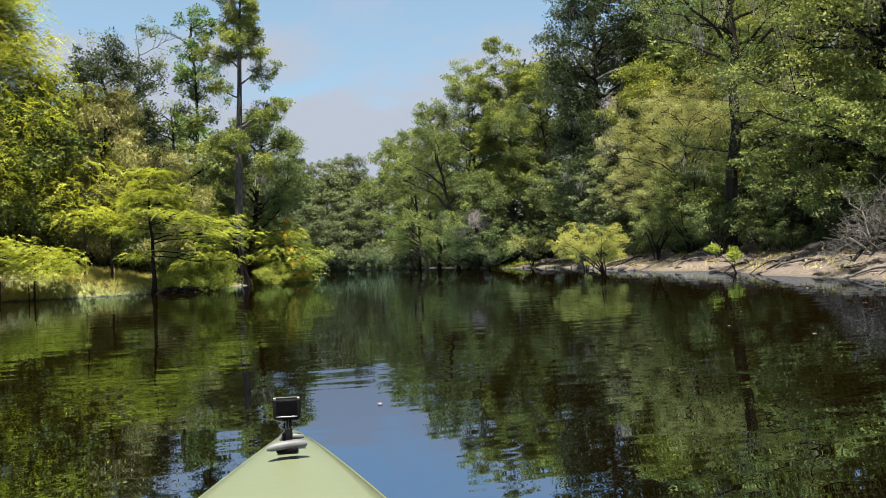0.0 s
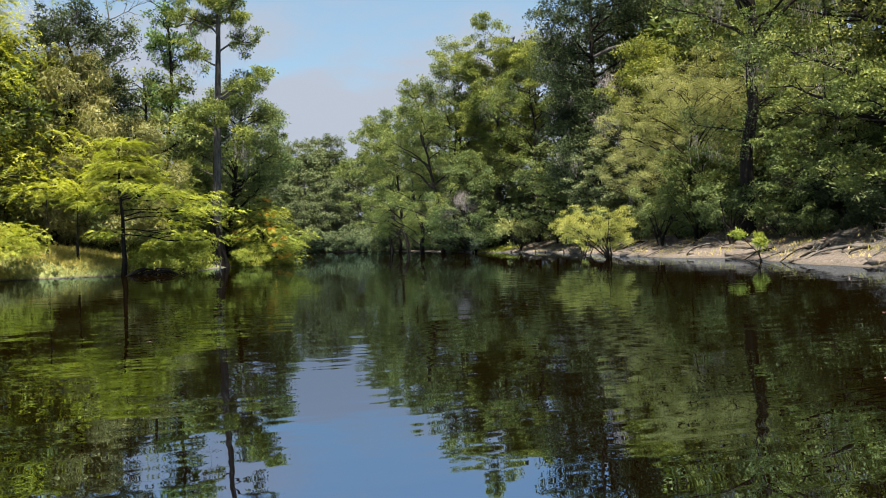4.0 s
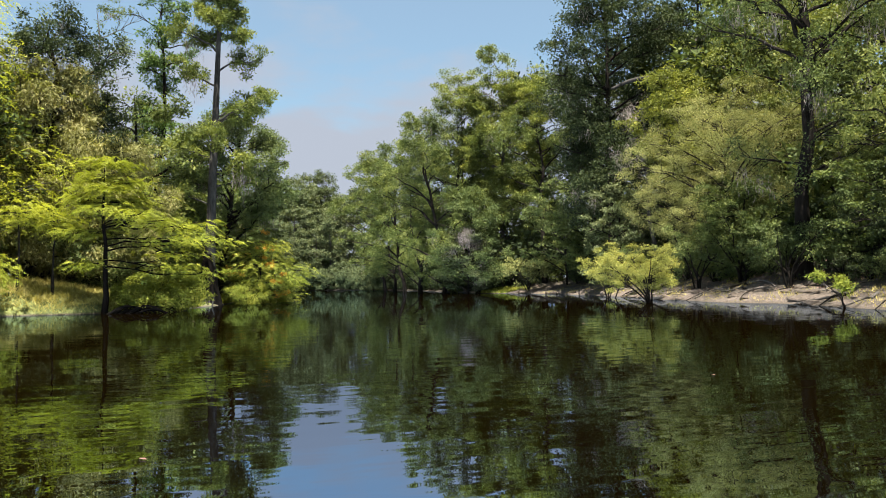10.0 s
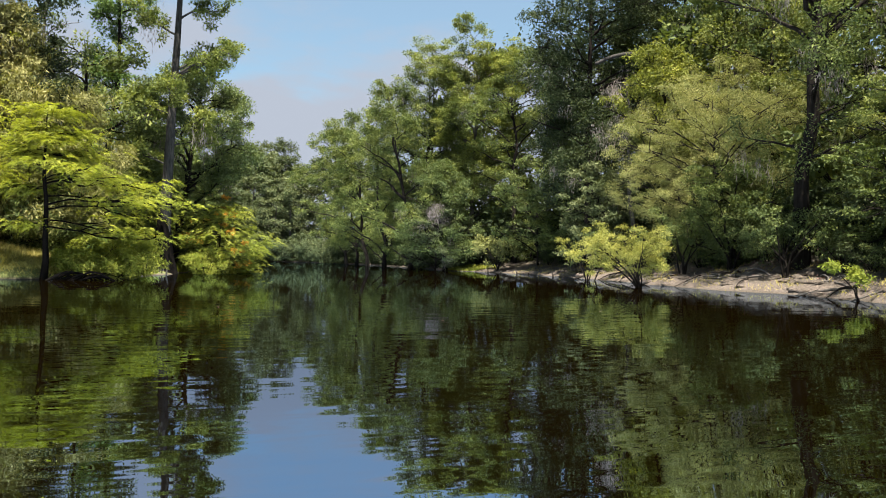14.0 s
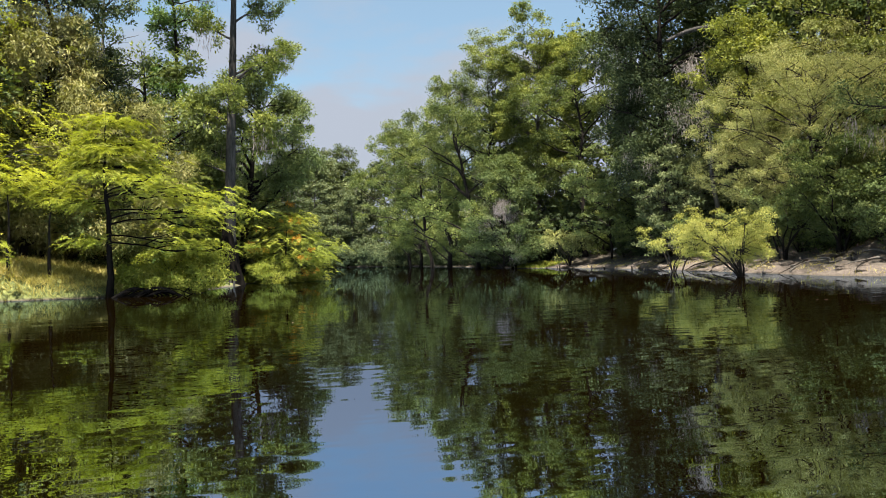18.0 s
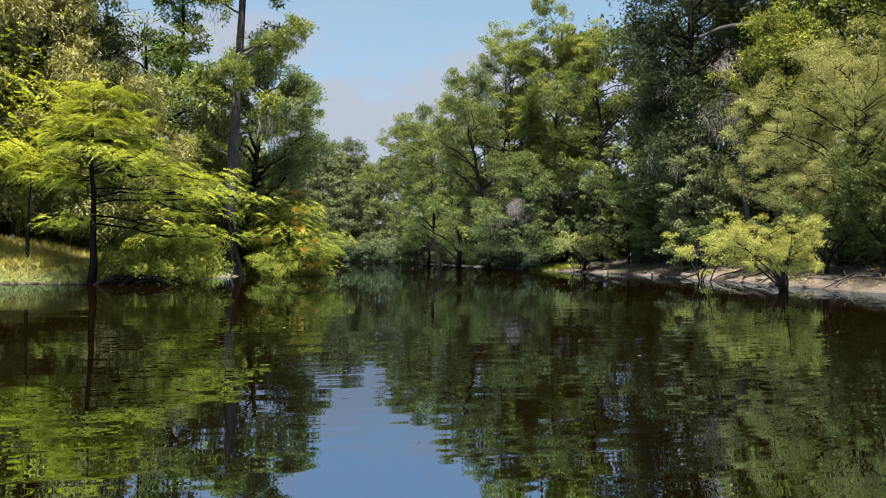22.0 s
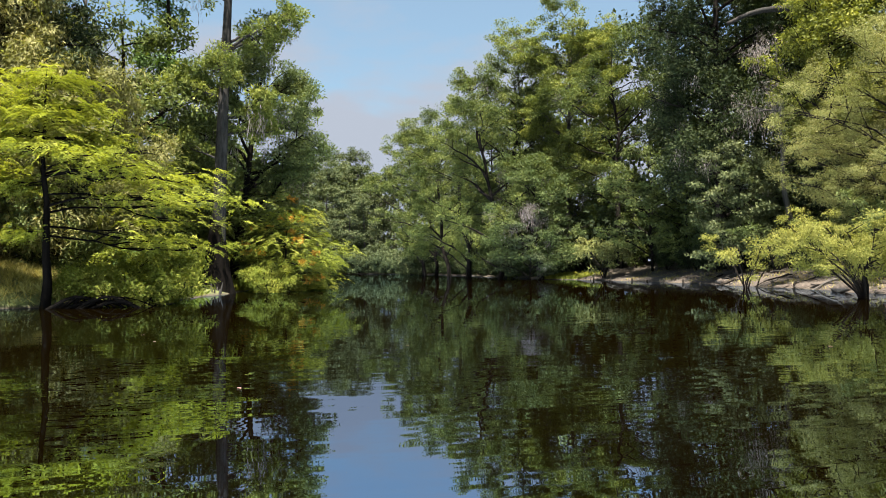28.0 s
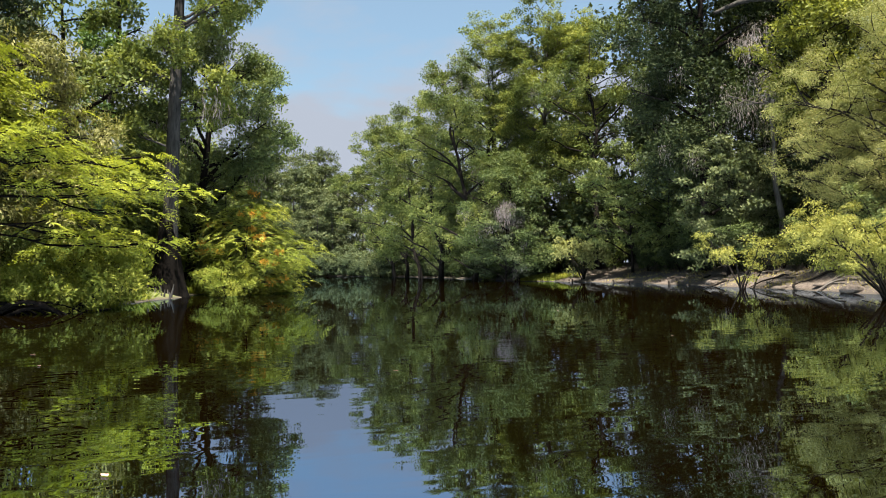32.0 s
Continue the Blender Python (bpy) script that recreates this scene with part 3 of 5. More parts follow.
def plant(ob, x, y, turn=0.0, scale=1.0, sink=0.05, z=None):
    ob.matrix_basis = pose(x, y, (max(ground_z(x, y), -0.6) if z is None else z) - sink, 0, 0, turn)
    ob.scale = (scale,) * 3
    return ob


# ---- trees of the left bank ----
TALL = plant(grow("bald_cypress", "tall slender bald cypress with grey buttressed trunk and sparse crown", "tree", 16.8, 1.3, 11, CYPRESS, BARK_CYPRESS, 0.25, 0.74, "column", 13, 7,
           "broad", 190, 0.13, 0.4, 0.4, flare=1.5, rise=0.35, moss=16, flat=0.8, lean=(0.034, 0.0), sides=14, crook=0.004, gaps=0.0,
           levels=[(8.3, 12, 2.3, 0.55), (8.7, 30, 1.8, 0.6), (8.5, -15, 2.0, 0.55), (10.9, 25, 1.7, 0.4), (10.2, 200, 1.5, 0.4), (11.8, 170, 1.9, 0.6), (6.6, 150, 1.5, 0.3), (7.2, -100, 1.3, 0.3), (5.4, -5, 1.6, 0.2), (6.0, -30, 1.8, 0.3), (4.6, 170, 1.4, 0.2)]), -1.9, 41.2)
plant(grow("bald_cypress", "young bald cypress standing in water with bright yellow-green flat layers", "tree", 5.9, 0.7, 12, YELLOW, BARK_WET, 0.1, 0.72, "cone", 7, 7,
           "frond", 12, 0.1, 0.27, leaflets=10, flare=1.8, bias=(0.3, 0.0), rise=0.15, flat=0.26, frond=0.42, droop=0.5,
           levels=[(4.9, 20, 0.7, 0.2), (4.3, 190, 0.6, 0.2), (4.4, 70, 1.0, 0.2), (4.2, 25, 1.2, 0.15), (3.5, 15, 3.0, 0.06), (3.55, 45, 2.6, 0.08), (3.4, 175, 0.8, 0.1), (3.45, -20, 1.6, 0.08), (3.3, 140, 0.9, 0.1),
                   (2.85, 22, 3.4, 0.0), (2.7, 42, 3.6, 0.02), (2.2, 20, 3.2, -0.05), (2.3, 180, 0.6, -0.03), (3.6, -45, 1.5, 0.08), (4.0, -80, 0.9, 0.1), (4.6, -60, 0.7, 0.15), (3.1, 8, 2.4, 0.0), (2.4, 32, 3.0, -0.04)]), -5.0, 32.2)
plant(grow("oak_tree", "grey-green oak with airy spreading crown behind the cypress", "tree", 9.9, 3.5, 13, OAK, BARK, 0.2, 0.25, "round", 26, 8, "broad", 270, 0.12, 0.6, gaps=0.15, rise=0.5,
           lean=(0.1, 0), moss=8), -1.6, 46.0)
plant(grow("sweetgum_tree", "tall narrow sweetgum with dark trunk and clumped glossy leaves", "tree", 17.2, 2.5, 14, SWEETGUM, BARK, 0.2, 0.3, "column", 20, 7, "broad", 130, 0.16, 0.58, gaps=0.42), -4.9, 50.5)
plant(grow("river_birch", "slim tree with thin airy crown above the thicket", "tree", 15.8, 2.6, 15, MID, BARK_GREY, 0.16, 0.2, "column", 20, 6, "broad", 90, 0.13, 0.55, moss=6, gaps=0.5), -8.3, 50)
plant(grow("oak_tree", "dark live oak with heavy crooked limbs and hanging moss", "tree", 10.8, 3.2, 16, DARK, BARK, 0.24, 0.12, "round", 24, 8, "broad", 170, 0.12, 0.6, gaps=0.15, moss=16, crook=0.09), -8.3, 39)
plant(grow("river_birch", "leafy tree filling the thicket behind the cypresses", "tree", 9.5, 3.6, 20, MID, BARK, 0.2, 0.08, "round", 18, 8, "broad", 120, 0.16, 0.62), -5.2, 43)
plant(grow("bald_cypress", "large yellow-green bald cypress with drooping feathery branches", "tree", 14.1, 5.5, 17, YELLOW, BARK_CYPRESS, 0.26, 0.16, "cone", 54, 11, "frond", 24, 0.15, 0.55,
           rise=0.1, droop=1.1, flare=1.8, frond=0.7, flat=1.1, bias=(0.12, 0.2)), -12.9, 36.5)
plant(grow("willow_tree", "olive-grey willow thicket with fine drooping leaves", "tree", 8.6, 2.2, 18, OLIVE, BARK, 0.12, 0.1, "round", 30, 9, "broad", 210, 0.17, 0.62, slim=0.24, droop=0.8, crook=0.1, gaps=0.0), -8.6, 37.4)
plant(grow("willow_tree", "olive-grey willow thicket with fine drooping leaves", "tree", 6.2, 2.6, 19, OLIVE, BARK, 0.11, 0.08, "round", 20, 8, "broad", 170, 0.16, 0.6, slim=0.24, droop=0.7, crook=0.08, gaps=0.05), -6.0, 38.0)

plant(grow("willow_tree", "olive-grey willow thicket with fine drooping leaves", "tree", 8.0, 3.2, 30, OLIVE, BARK, 0.15, 0.2, "round", 20, 9, "broad", 140, 0.17, 0.62, slim=0.2, droop=0.7, crook=0.08), -12.6, 38.6)


def low_cypress(seed, x, y, h, r, mat=YELLOW, per=16, label="low yellow-green cypress sapling leaning over the water's edge", n=8, base=0.68, extra=None):
    return plant(grow("cypress_sapling", label, "tree", h, r, seed, mat, BARK, 0.045, base, "round", n, 6, "frond", per, 0.095, 0.3, leaflets=10, rise=0.15, flat=0.6, frond=0.4, droop=0.5, extra=extra,
                      group="cypress saplings on the bank"), x, y)


for seed, x, y, h, r in ((21, -10.2, 30.1, 2.3, 1.4), (22, -9.0, 30.6, 2.2, 1.3), (23, -7.7, 32.8, 2.9, 0.45), (24, -6.7, 33.1, 2.7, 0.42), (28, -11.7, 29.3, 2.4, 1.5)):
    low_cypress(seed, x, y, h, r, per=16 if r > 1 else 9, n=8 if r > 1 else 4, base=0.68 if r > 1 else 0.85)
FRESH = "young cypress with fresh green feathery foliage beside the water"
low_cypress(25, 0.4, 42.6, 3.4, 1.5, LIME, 16, FRESH, 12, 0.2, (0.3, ORANGE))
low_cypress(26, 1.1, 45.4, 2.8, 1.5, LIME, 16, FRESH, 12, 0.2)
low_cypress(27, -0.2, 45.0, 4.4, 1.7, CYPRESS, 16, FRESH, 12, 0.25, (0.12, ORANGE))
low_cypress(29, -3.9, 41.2, 4.2, 1.8, CYPRESS, 15, FRESH, 12, 0.3)


def shrub(name, label, h, r, seed, leaf, stems=5, per=70, size=0.1, clump=0.32, slim=0.45, bark=BARK, droop=0.25, group="", open_=0.5, subs=5, flat=0.7, lean=0.0):
    """A many-stemmed bush."""
    rng = np.random.default_rng(seed)
    root = new(name)
    tagged(root, label, "bush", group)
    twigs, centres = [], []
    for i in range(stems):
        a = i * 2.4 + rng.uniform(-0.4, 0.4)
        out = r * rng.uniform(0.45, 1.0)
        s = np.linspace(0, 1, 7)
        pts = np.stack([math.cos(a) * out * s**1.3, math.sin(a) * out * s**1.3, h * rng.uniform(0.65, 1.0) * s**0.8 - 0.1], -1)
        pts[:, :2] += np.cumsum(rng.normal(size=(7, 2)), 0) * 0.02 * h
        pts[:, 0] += lean * s
        v, f = tube(pts, (0.012 + 0.012 * h) * (1 - 0.85 * s), 5)
        piece("stem", mesh_of("stem", v, f, bark, True), root)
        for j in range(subs):
            sj = rng.uniform(open_ * 0.7, 1)
            b0 = np.array([np.interp(sj, s, pts[:, k]) for k in range(3)])
            dd = unit(np.array([math.cos(a), math.sin(a), 0.3]) + rng.normal(size=3) * 0.7)
            tip = b0 + dd * r * rng.uniform(0.2, 0.5)
            tip[2] = max(tip[2], 0.12 * h)
            twigs.append(([b0, (b0 + tip) / 2 + rng.normal(size=3) * 0.02, tip], [0.012, 0.009, 0.003]))
            centres.append(tip)
        centres.append(pts[-1])
    v, f = tubes(twigs, 4)
    piece("branchwork", mesh_of("branchwork", v, f, bark, True), root, kind="stuff")
    v, f = broad_clumps(rng, np.array(centres), clump, per, size, flat, droop, slim)
    piece("foliage", mesh_of("foliage", v, f, leaf), root)
    return root


for i, (x, y, h, r, mat) in enumerate(((-2.9, 34.6, 1.2, 0.9, LIME), (-4.4, 33.2, 0.6, 0.6, LIME), (-3.2, 36.0, 1.3, 0.9, SWEETGUM), (-5.4, 36.8, 1.5, 1.0, MID), (-4.6, 39.0, 3.2, 1.4, SWEETGUM), (-0.2, 41.4, 1.5, 1.0, LIME), (0.2, 43.8, 2.6, 1.2, LIME))):
    plant(shrub("bush", "fresh green leafy bush crowding the low bank", h, r, 140 + i, mat, 7, 230, 0.075, 0.34, 0.42, group="fresh bushes on the low bank", subs=6, open_=0.3), x, y)
LIMEBUSH = "bright lime-green low bush overhanging the water"
for i, (x, y, h, r) in enumerate([(-3.9, 32.5, 0.6, 0.7), (-3.2, 32.7, 0.7, 0.8), (-2.6, 33.6, 0.8, 0.8), (-3.6, 35.4, 1.2, 1.0), (0.5, 43.0, 0.9, 1.0), (1.3, 46.5, 1.0, 1.1), (-3.6, 37.4, 1.6, 1.0)]):
    plant(shrub("bush", LIMEBUSH, h, r, 40 + i, LIME, 7, 90, 0.09, 0.3, 0.4, group="bushes below the cypresses"), x, y)

# ---- trees and bushes of the right bank ----
plant(shrub("willow_bush", "golden-green willow bush leaning out from the sandy shore", 2.1, 1.5, 60, GOLD, 13, 210, 0.066, 0.26, 0.3, droop=0.5, subs=10, lean=-0.8, open_=0.6), 14.2, 29.8, z=0.0)
plant(shrub("willow_bush", "golden-green slender bush with few stems at the shore", 2.4, 1.2, 61, GOLD, 6, 110, 0.09, 0.3, 0.36, droop=0.4), 17.4, 38.6)
plant(shrub("bush", "pale green leafy bush on the grassy spit", 2.5, 1.9, 62, PALE, 8, 75, 0.17, 0.45, 0.5), 21.4, 58.6)
plant(shrub("sapling", "small bright green sapling leaning over the water", 1.2, 0.36, 63, LIME, 3, 55, 0.085, 0.17, 0.45, subs=7, open_=1.1, lean=-0.5), 15.3, 21.8)
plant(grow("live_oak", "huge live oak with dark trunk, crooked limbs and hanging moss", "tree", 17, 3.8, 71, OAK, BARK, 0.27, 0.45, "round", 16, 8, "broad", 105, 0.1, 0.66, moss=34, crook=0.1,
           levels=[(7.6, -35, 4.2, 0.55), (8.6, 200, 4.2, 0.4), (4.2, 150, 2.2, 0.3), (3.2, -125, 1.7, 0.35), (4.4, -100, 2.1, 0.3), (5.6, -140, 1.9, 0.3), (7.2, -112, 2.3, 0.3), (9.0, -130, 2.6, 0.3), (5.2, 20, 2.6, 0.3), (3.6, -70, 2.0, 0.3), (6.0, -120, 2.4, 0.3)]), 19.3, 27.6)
IRON = plant(grow("ironwood_tree", "pale feathery green tree arching over the bank from dark stems", "tree", 7.9, 4.1, 72, PALE, BARK, 0.12, 0.1, "round", 44, 9, "broad", 390, 0.062, 0.56, slim=0.36, rise=0.55, lean=(-0.05, 0), flat=0.7, gaps=0.05,
           bias=(-0.1, -0.1), droop=0.4), 22.3, 35.6)
plant(grow("ironwood_tree", "pale feathery green tree arching over the bank from dark stems", "tree", 8.6, 4.4, 73, PALE, BARK, 0.12, 0.1, "round", 26, 9, "broad", 260, 0.085, 0.62, slim=0.36, rise=0.45, flat=0.6, droop=0.4), 26.5, 37.4)
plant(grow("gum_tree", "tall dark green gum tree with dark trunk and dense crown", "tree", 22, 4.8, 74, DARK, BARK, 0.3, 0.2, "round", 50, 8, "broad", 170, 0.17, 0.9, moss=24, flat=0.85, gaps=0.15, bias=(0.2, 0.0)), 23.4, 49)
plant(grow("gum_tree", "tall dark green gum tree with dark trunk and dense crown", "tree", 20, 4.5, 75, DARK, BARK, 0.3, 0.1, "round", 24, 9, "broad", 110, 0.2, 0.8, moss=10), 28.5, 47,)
ARCHED = plant(grow("live_oak", "old live oak with a thick bare limb arching above the bank", "tree", 17, 5.4, 81, OAK, BARK, 0.4, 0.15, "round", 22, 9, "broad", 115, 0.16, 0.75, moss=20, crook=0.06,
           bias=(0.3, -0.2)), 28.6, 42.5)
plant(grow("bald_cypress", "tall cypress with rounded flat-topped tufts and bare forked limbs", "tree", 20.6, 5.2, 76, CYPRESS, BARK_GREY, 0.24, 0.3, "vase", 30, 8, "broad", 330, 0.15, 0.95, rise=0.6, flat=0.5, gaps=0.15,
           levels=[(15.5 + 0.6 * (i % 4), 47 * i, 2.6 + 0.5 * (i % 3), 0.5) for i in range(10)]), 22.6, 68)
for seed, x, y, h, r, lean, shape in ((77, 16.6, 67.0, 15.4, 3.8, -0.12, "round"), (78, 19.0, 70.5, 17.0, 3.6, -0.05, "vase"), (79, 17.6, 78, 15.0, 4.0, -0.12, "round"), (80, 18.4, 88, 16.5, 4.4, -0.1, "vase"), (82, 19.4, 99, 16.5, 4.6, -0.12, "round"),
                                (83, 19.2, 64.2, 8.0, 3.4, -0.1, "round"), (96, 21, 112, 18, 5.0, -0.1, "round"), (97, 20.8, 74.5, 18.5, 3.8, 0.0, "round"), (98, 24.5, 62.5, 15.5, 4.0, 0.0, "vase")):
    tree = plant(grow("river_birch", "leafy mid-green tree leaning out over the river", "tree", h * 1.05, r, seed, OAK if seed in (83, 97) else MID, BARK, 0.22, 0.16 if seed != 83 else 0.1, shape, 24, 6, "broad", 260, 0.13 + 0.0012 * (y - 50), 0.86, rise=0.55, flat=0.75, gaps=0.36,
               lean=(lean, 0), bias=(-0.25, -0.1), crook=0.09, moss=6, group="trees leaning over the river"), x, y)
    if seed == 83:
        hank = np.random.default_rng(183)
        v, f = hanging_moss(hank, np.array([(-2.3 + 0.25 * i, -2.6 + 0.1 * i, 5.4 - 0.12 * (i - 2) ** 2) for i in range(6)]), 46, 1.3)
        piece("moss_hank", mesh_of("moss_hank", v, f, MOSS), tree, "large pale grey hank of hanging moss")
plant(grow("hickory_tree", "slender tree with yellow-green leaves standing behind the bank", "tree", 10.8, 2.4, 94, HICKORY, BARK, 0.16, 0.5, "round", 20, 8, "broad", 130, 0.14, 0.6, lean=(-0.05, 0.0), bias=(-0.2, 0)), 23.6, 40.6)
for seed, x, y, h, r in ((84, 21.8, 20.5, 16, 5.2), (85, 21.6, 13.5, 15, 5.0), (86, 25.5, 25.5, 14, 4.6)):
    plant(grow("live_oak", "green live oak with crooked limbs and moss overhanging the bank", "tree", h, r, seed, BRIGHT, BARK, 0.26, 0.15, "round", 20, 9, "broad", 220, 0.088, 0.66, moss=18, crook=0.08, gaps=0.42, bias=(-0.35, 0)), x, y)
for seed, x, y, h, r, mat in ((95, 20.2, 31.9, 4.2, 2.0, MID), (87, 19.9, 23.6, 5.2, 2.8, MID), (88, 21.6, 44.8, 6.0, 2.2, GLAUCOUS), (89, 18.0, 63.5, 5.4, 2.8, FARGREEN), (90, 24.6, 54.0, 6.0, 2.8, MID), (91, 18.2, 18.6, 4.6, 2.4, MID), (92, 24, 57, 8.0, 3.4, OAK)):
    plant(grow("small_tree", "small leafy understory tree with thin dark stems", "tree", h, r, seed, mat, BARK, 0.08, 0.15, "round", 18, 8, "broad", 110 if y > 40 else 170, 0.15 if y > 40 else 0.1, 0.5, rise=0.4, flat=0.4, moss=6 if seed in (88, 89) else 0, group="understory trees"), x, y)


for i, (x, y, h, r, mat) in enumerate(((19.3, 31.1, 3.0, 1.5, MID), (18.3, 27.2, 2.4, 1.4, OAK), (19.0, 33.6, 2.6, 1.6, OAK), (21.4, 42.0, 2.4, 1.5, OAK), (23.2, 46.6, 3.0, 1.7, OAK))):
    plant(shrub("bush", "leafy green bush overhanging the eroded bank", h, r, 120 + i, mat, 7, 80, 0.1, 0.34, 0.45, group="bushes on the sandy bank", subs=6, open_=0.8), x, y)


def dead_tree():
    root = grow("dead_tree", "grey dead tree standing bare with hanks of pale moss", "tree", 10.8, 1.8, 93, MOSS, BARK_GREY, 0.15, 0.62, "round", 9, 4, "broad", 34, 0.12, 0.4, slim=0.15, droop=1.2, moss=18, twig=0.02, crook=0.07, lean=(-0.06, 0))
    return plant(root, 22.5, 42.6)


dead_tree()

# ---- undergrowth ----
UNDER = [
    shrub("bush", "leafy undergrowth bush at the forest edge, shade put into its dark leaves", 2.6, 1.8, 111, DARK, 8, 28, 0.27, 0.5, 0.6, group="undergrowth bushes", subs=6, open_=0.2),
    shrub("bush", "mid-green leafy undergrowth bush at the forest edge", 3.2, 1.9, 112, MID, 8, 28, 0.26, 0.5, 0.55, group="undergrowth bushes", subs=6, open_=0.2),
    shrub("bush", "olive-green twiggy undergrowth bush at the forest edge", 2.8, 2.0, 113, OAK, 8, 28, 0.26, 0.5, 0.5, group="undergrowth bushes", subs=6, open_=0.2),
]
FINEBUSH = [
    shrub("bush", "fine-leaved olive-green thicket bush among the cypresses", 2.9, 1.9, 115, OLIVE, 8, 66, 0.14, 0.48, 0.32, group="thicket bushes", subs=6, open_=0.2),
    shrub("bush", "fine-leaved mid-green thicket bush among the cypresses", 3.0, 1.9, 116, OAK, 8, 66, 0.13, 0.48, 0.5, group="thicket bushes", subs=6, open_=0.2),
]
BANKBUSH = [
    # dark leaf colour stands in for the shade beneath the bank trees
    shrub("bush", "fine-leaved bush on the sandy bank, darkened in place of tree shade", 1.8, 1.3, 117, DARK, 7, 90, 0.1, 0.36, 0.5, group="bushes under the bank trees", subs=6, open_=0.3),
    shrub("bush", "mid-green fine-leaved bush on the shaded sandy bank", 2.0, 1.4, 118, OAK, 7, 90, 0.1, 0.36, 0.5, group="bushes under the bank trees", subs=6, open_=0.4),
]
FARBUSH = [shrub("bush", "grey-green bush at the foot of the far trees", 4.0, 3.0, 114, FARGREEN, 8, 90, 0.33, 0.85, 0.6, group="bushes at the river bend", subs=6, open_=0.1)]
rng0 = np.random.default_rng(5)


def put_copy(kinds, x, y, lo=0.8, hi=1.15):
    k = kinds[int(rng0.integers(len(kinds)))]
    c = copy_thing(k, pose(x, y, ground_z(x, y) - 0.1, 0, 0, float(rng0.uniform(0, 360))))
    c.scale = (float(rng0.uniform(lo, hi)),) * 3
    return c


def edge_row(ys, xs, sign, off, step, y0, y1, kinds, lo, hi, jitter=1.0):
    y = y0
    while y < y1:
        x = float(np.interp(y, ys, xs)) + sign * (off + float(rng0.uniform(-1, 1)) * jitter)
        put_copy(kinds, x, y, lo, hi)
        y += step * float(rng0.uniform(0.75, 1.25))


edge_row(RIGHT_Y, RIGHT_X, 1, 5.6, 2.6, 10, 67, UNDER, 0.6, 1.1)
edge_row(RIGHT_Y, RIGHT_X, 1, 3.1, 1.7, 12, 56, BANKBUSH, 0.5, 0.95, 0.5)
edge_row(RIGHT_Y, RIGHT_X, 1, 4.4, 2.0, 12, 58, BANKBUSH, 0.8, 1.4, 0.5)
edge_row(RIGHT_Y, RIGHT_X, 1, 9.5, 4.2, 8, 72, UNDER, 1.0, 1.7)
edge_row(RIGHT_Y, RIGHT_X, 1, 12.5, 2.6, 36, 78, UNDER, 1.2, 1.8, 1.0)
edge_row(RIGHT_Y, RIGHT_X, 1, 7.6, 2.4, 43, 64, UNDER[:1], 1.2, 1.8, 0.8)
# dark leaves along the far waterline carry the shade below the leaning crowns
edge_row(RIGHT_Y, RIGHT_X, 1, 2.6, 2.6, 66, 140, UNDER[:1], 0.8, 1.2, 0.6)
edge_row(RIGHT_Y, RIGHT_X, 1, 0.8, 2.4, 66.5, 140, UNDER[:1], 0.5, 0.8, 0.3)
edge_row(RIGHT_Y, RIGHT_X, 1, 5.0, 5.5, 64, 110, UNDER, 1.3, 2.0)
edge_row(LEFT_Y, LEFT_X, -1, 3.8, 2.4, 36.8, 48, FINEBUSH, 0.6, 1.0)
edge_row(LEFT_Y, LEFT_X, -1, 3.8, 2.6, 49, 60, UNDER[1:], 0.6, 1.0)
edge_row(LEFT_Y, LEFT_X, -1, 8.0, 3.0, 22, 44, FINEBUSH, 0.9, 1.4)
edge_row(LEFT_Y, LEFT_X, -1, 8.0, 3.0, 46, 70, UNDER[1:], 0.9, 1.5)
edge_row(LEFT_Y, LEFT_X, -1, 0.8, 4.0, 48, 118, UNDER, 0.8, 1.3, 0.5)
for x in np.arange(-30, 30, 3.6):
    put_copy(FARBUSH, float(x + rng0.uniform(-1, 1)), 146 + float(rng0.uniform(-3, 6)) + max(0.0, (10 - x)) * 0.6, 0.7, 1.2)
edge_row(RIGHT_Y, RIGHT_X, 1, 0.6, 2.6, 118, 162, FARBUSH, 0.5, 0.9, 0.8)
edge_row(LEFT_Y, LEFT_X, -1, 0.6, 4.5, 115, 160, FARBUSH, 0.5, 0.9, 0.8)

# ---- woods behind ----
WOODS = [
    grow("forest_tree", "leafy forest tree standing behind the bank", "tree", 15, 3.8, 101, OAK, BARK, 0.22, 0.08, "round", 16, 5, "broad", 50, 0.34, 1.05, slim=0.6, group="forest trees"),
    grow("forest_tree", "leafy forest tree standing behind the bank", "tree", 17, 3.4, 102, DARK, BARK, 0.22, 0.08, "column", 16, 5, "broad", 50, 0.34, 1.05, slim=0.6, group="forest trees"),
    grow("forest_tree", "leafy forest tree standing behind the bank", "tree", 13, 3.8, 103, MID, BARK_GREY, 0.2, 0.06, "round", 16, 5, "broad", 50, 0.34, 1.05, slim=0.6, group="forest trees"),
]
LIGHTWOOD = [grow("forest_tree", "sunlit yellow-green forest tree standing behind the sandy bank", "tree", 14, 3.8, 106, BRIGHT, BARK, 0.2, 0.08, "round", 18, 6, "broad", 150, 0.16, 0.95, slim=0.5, group="forest trees")]
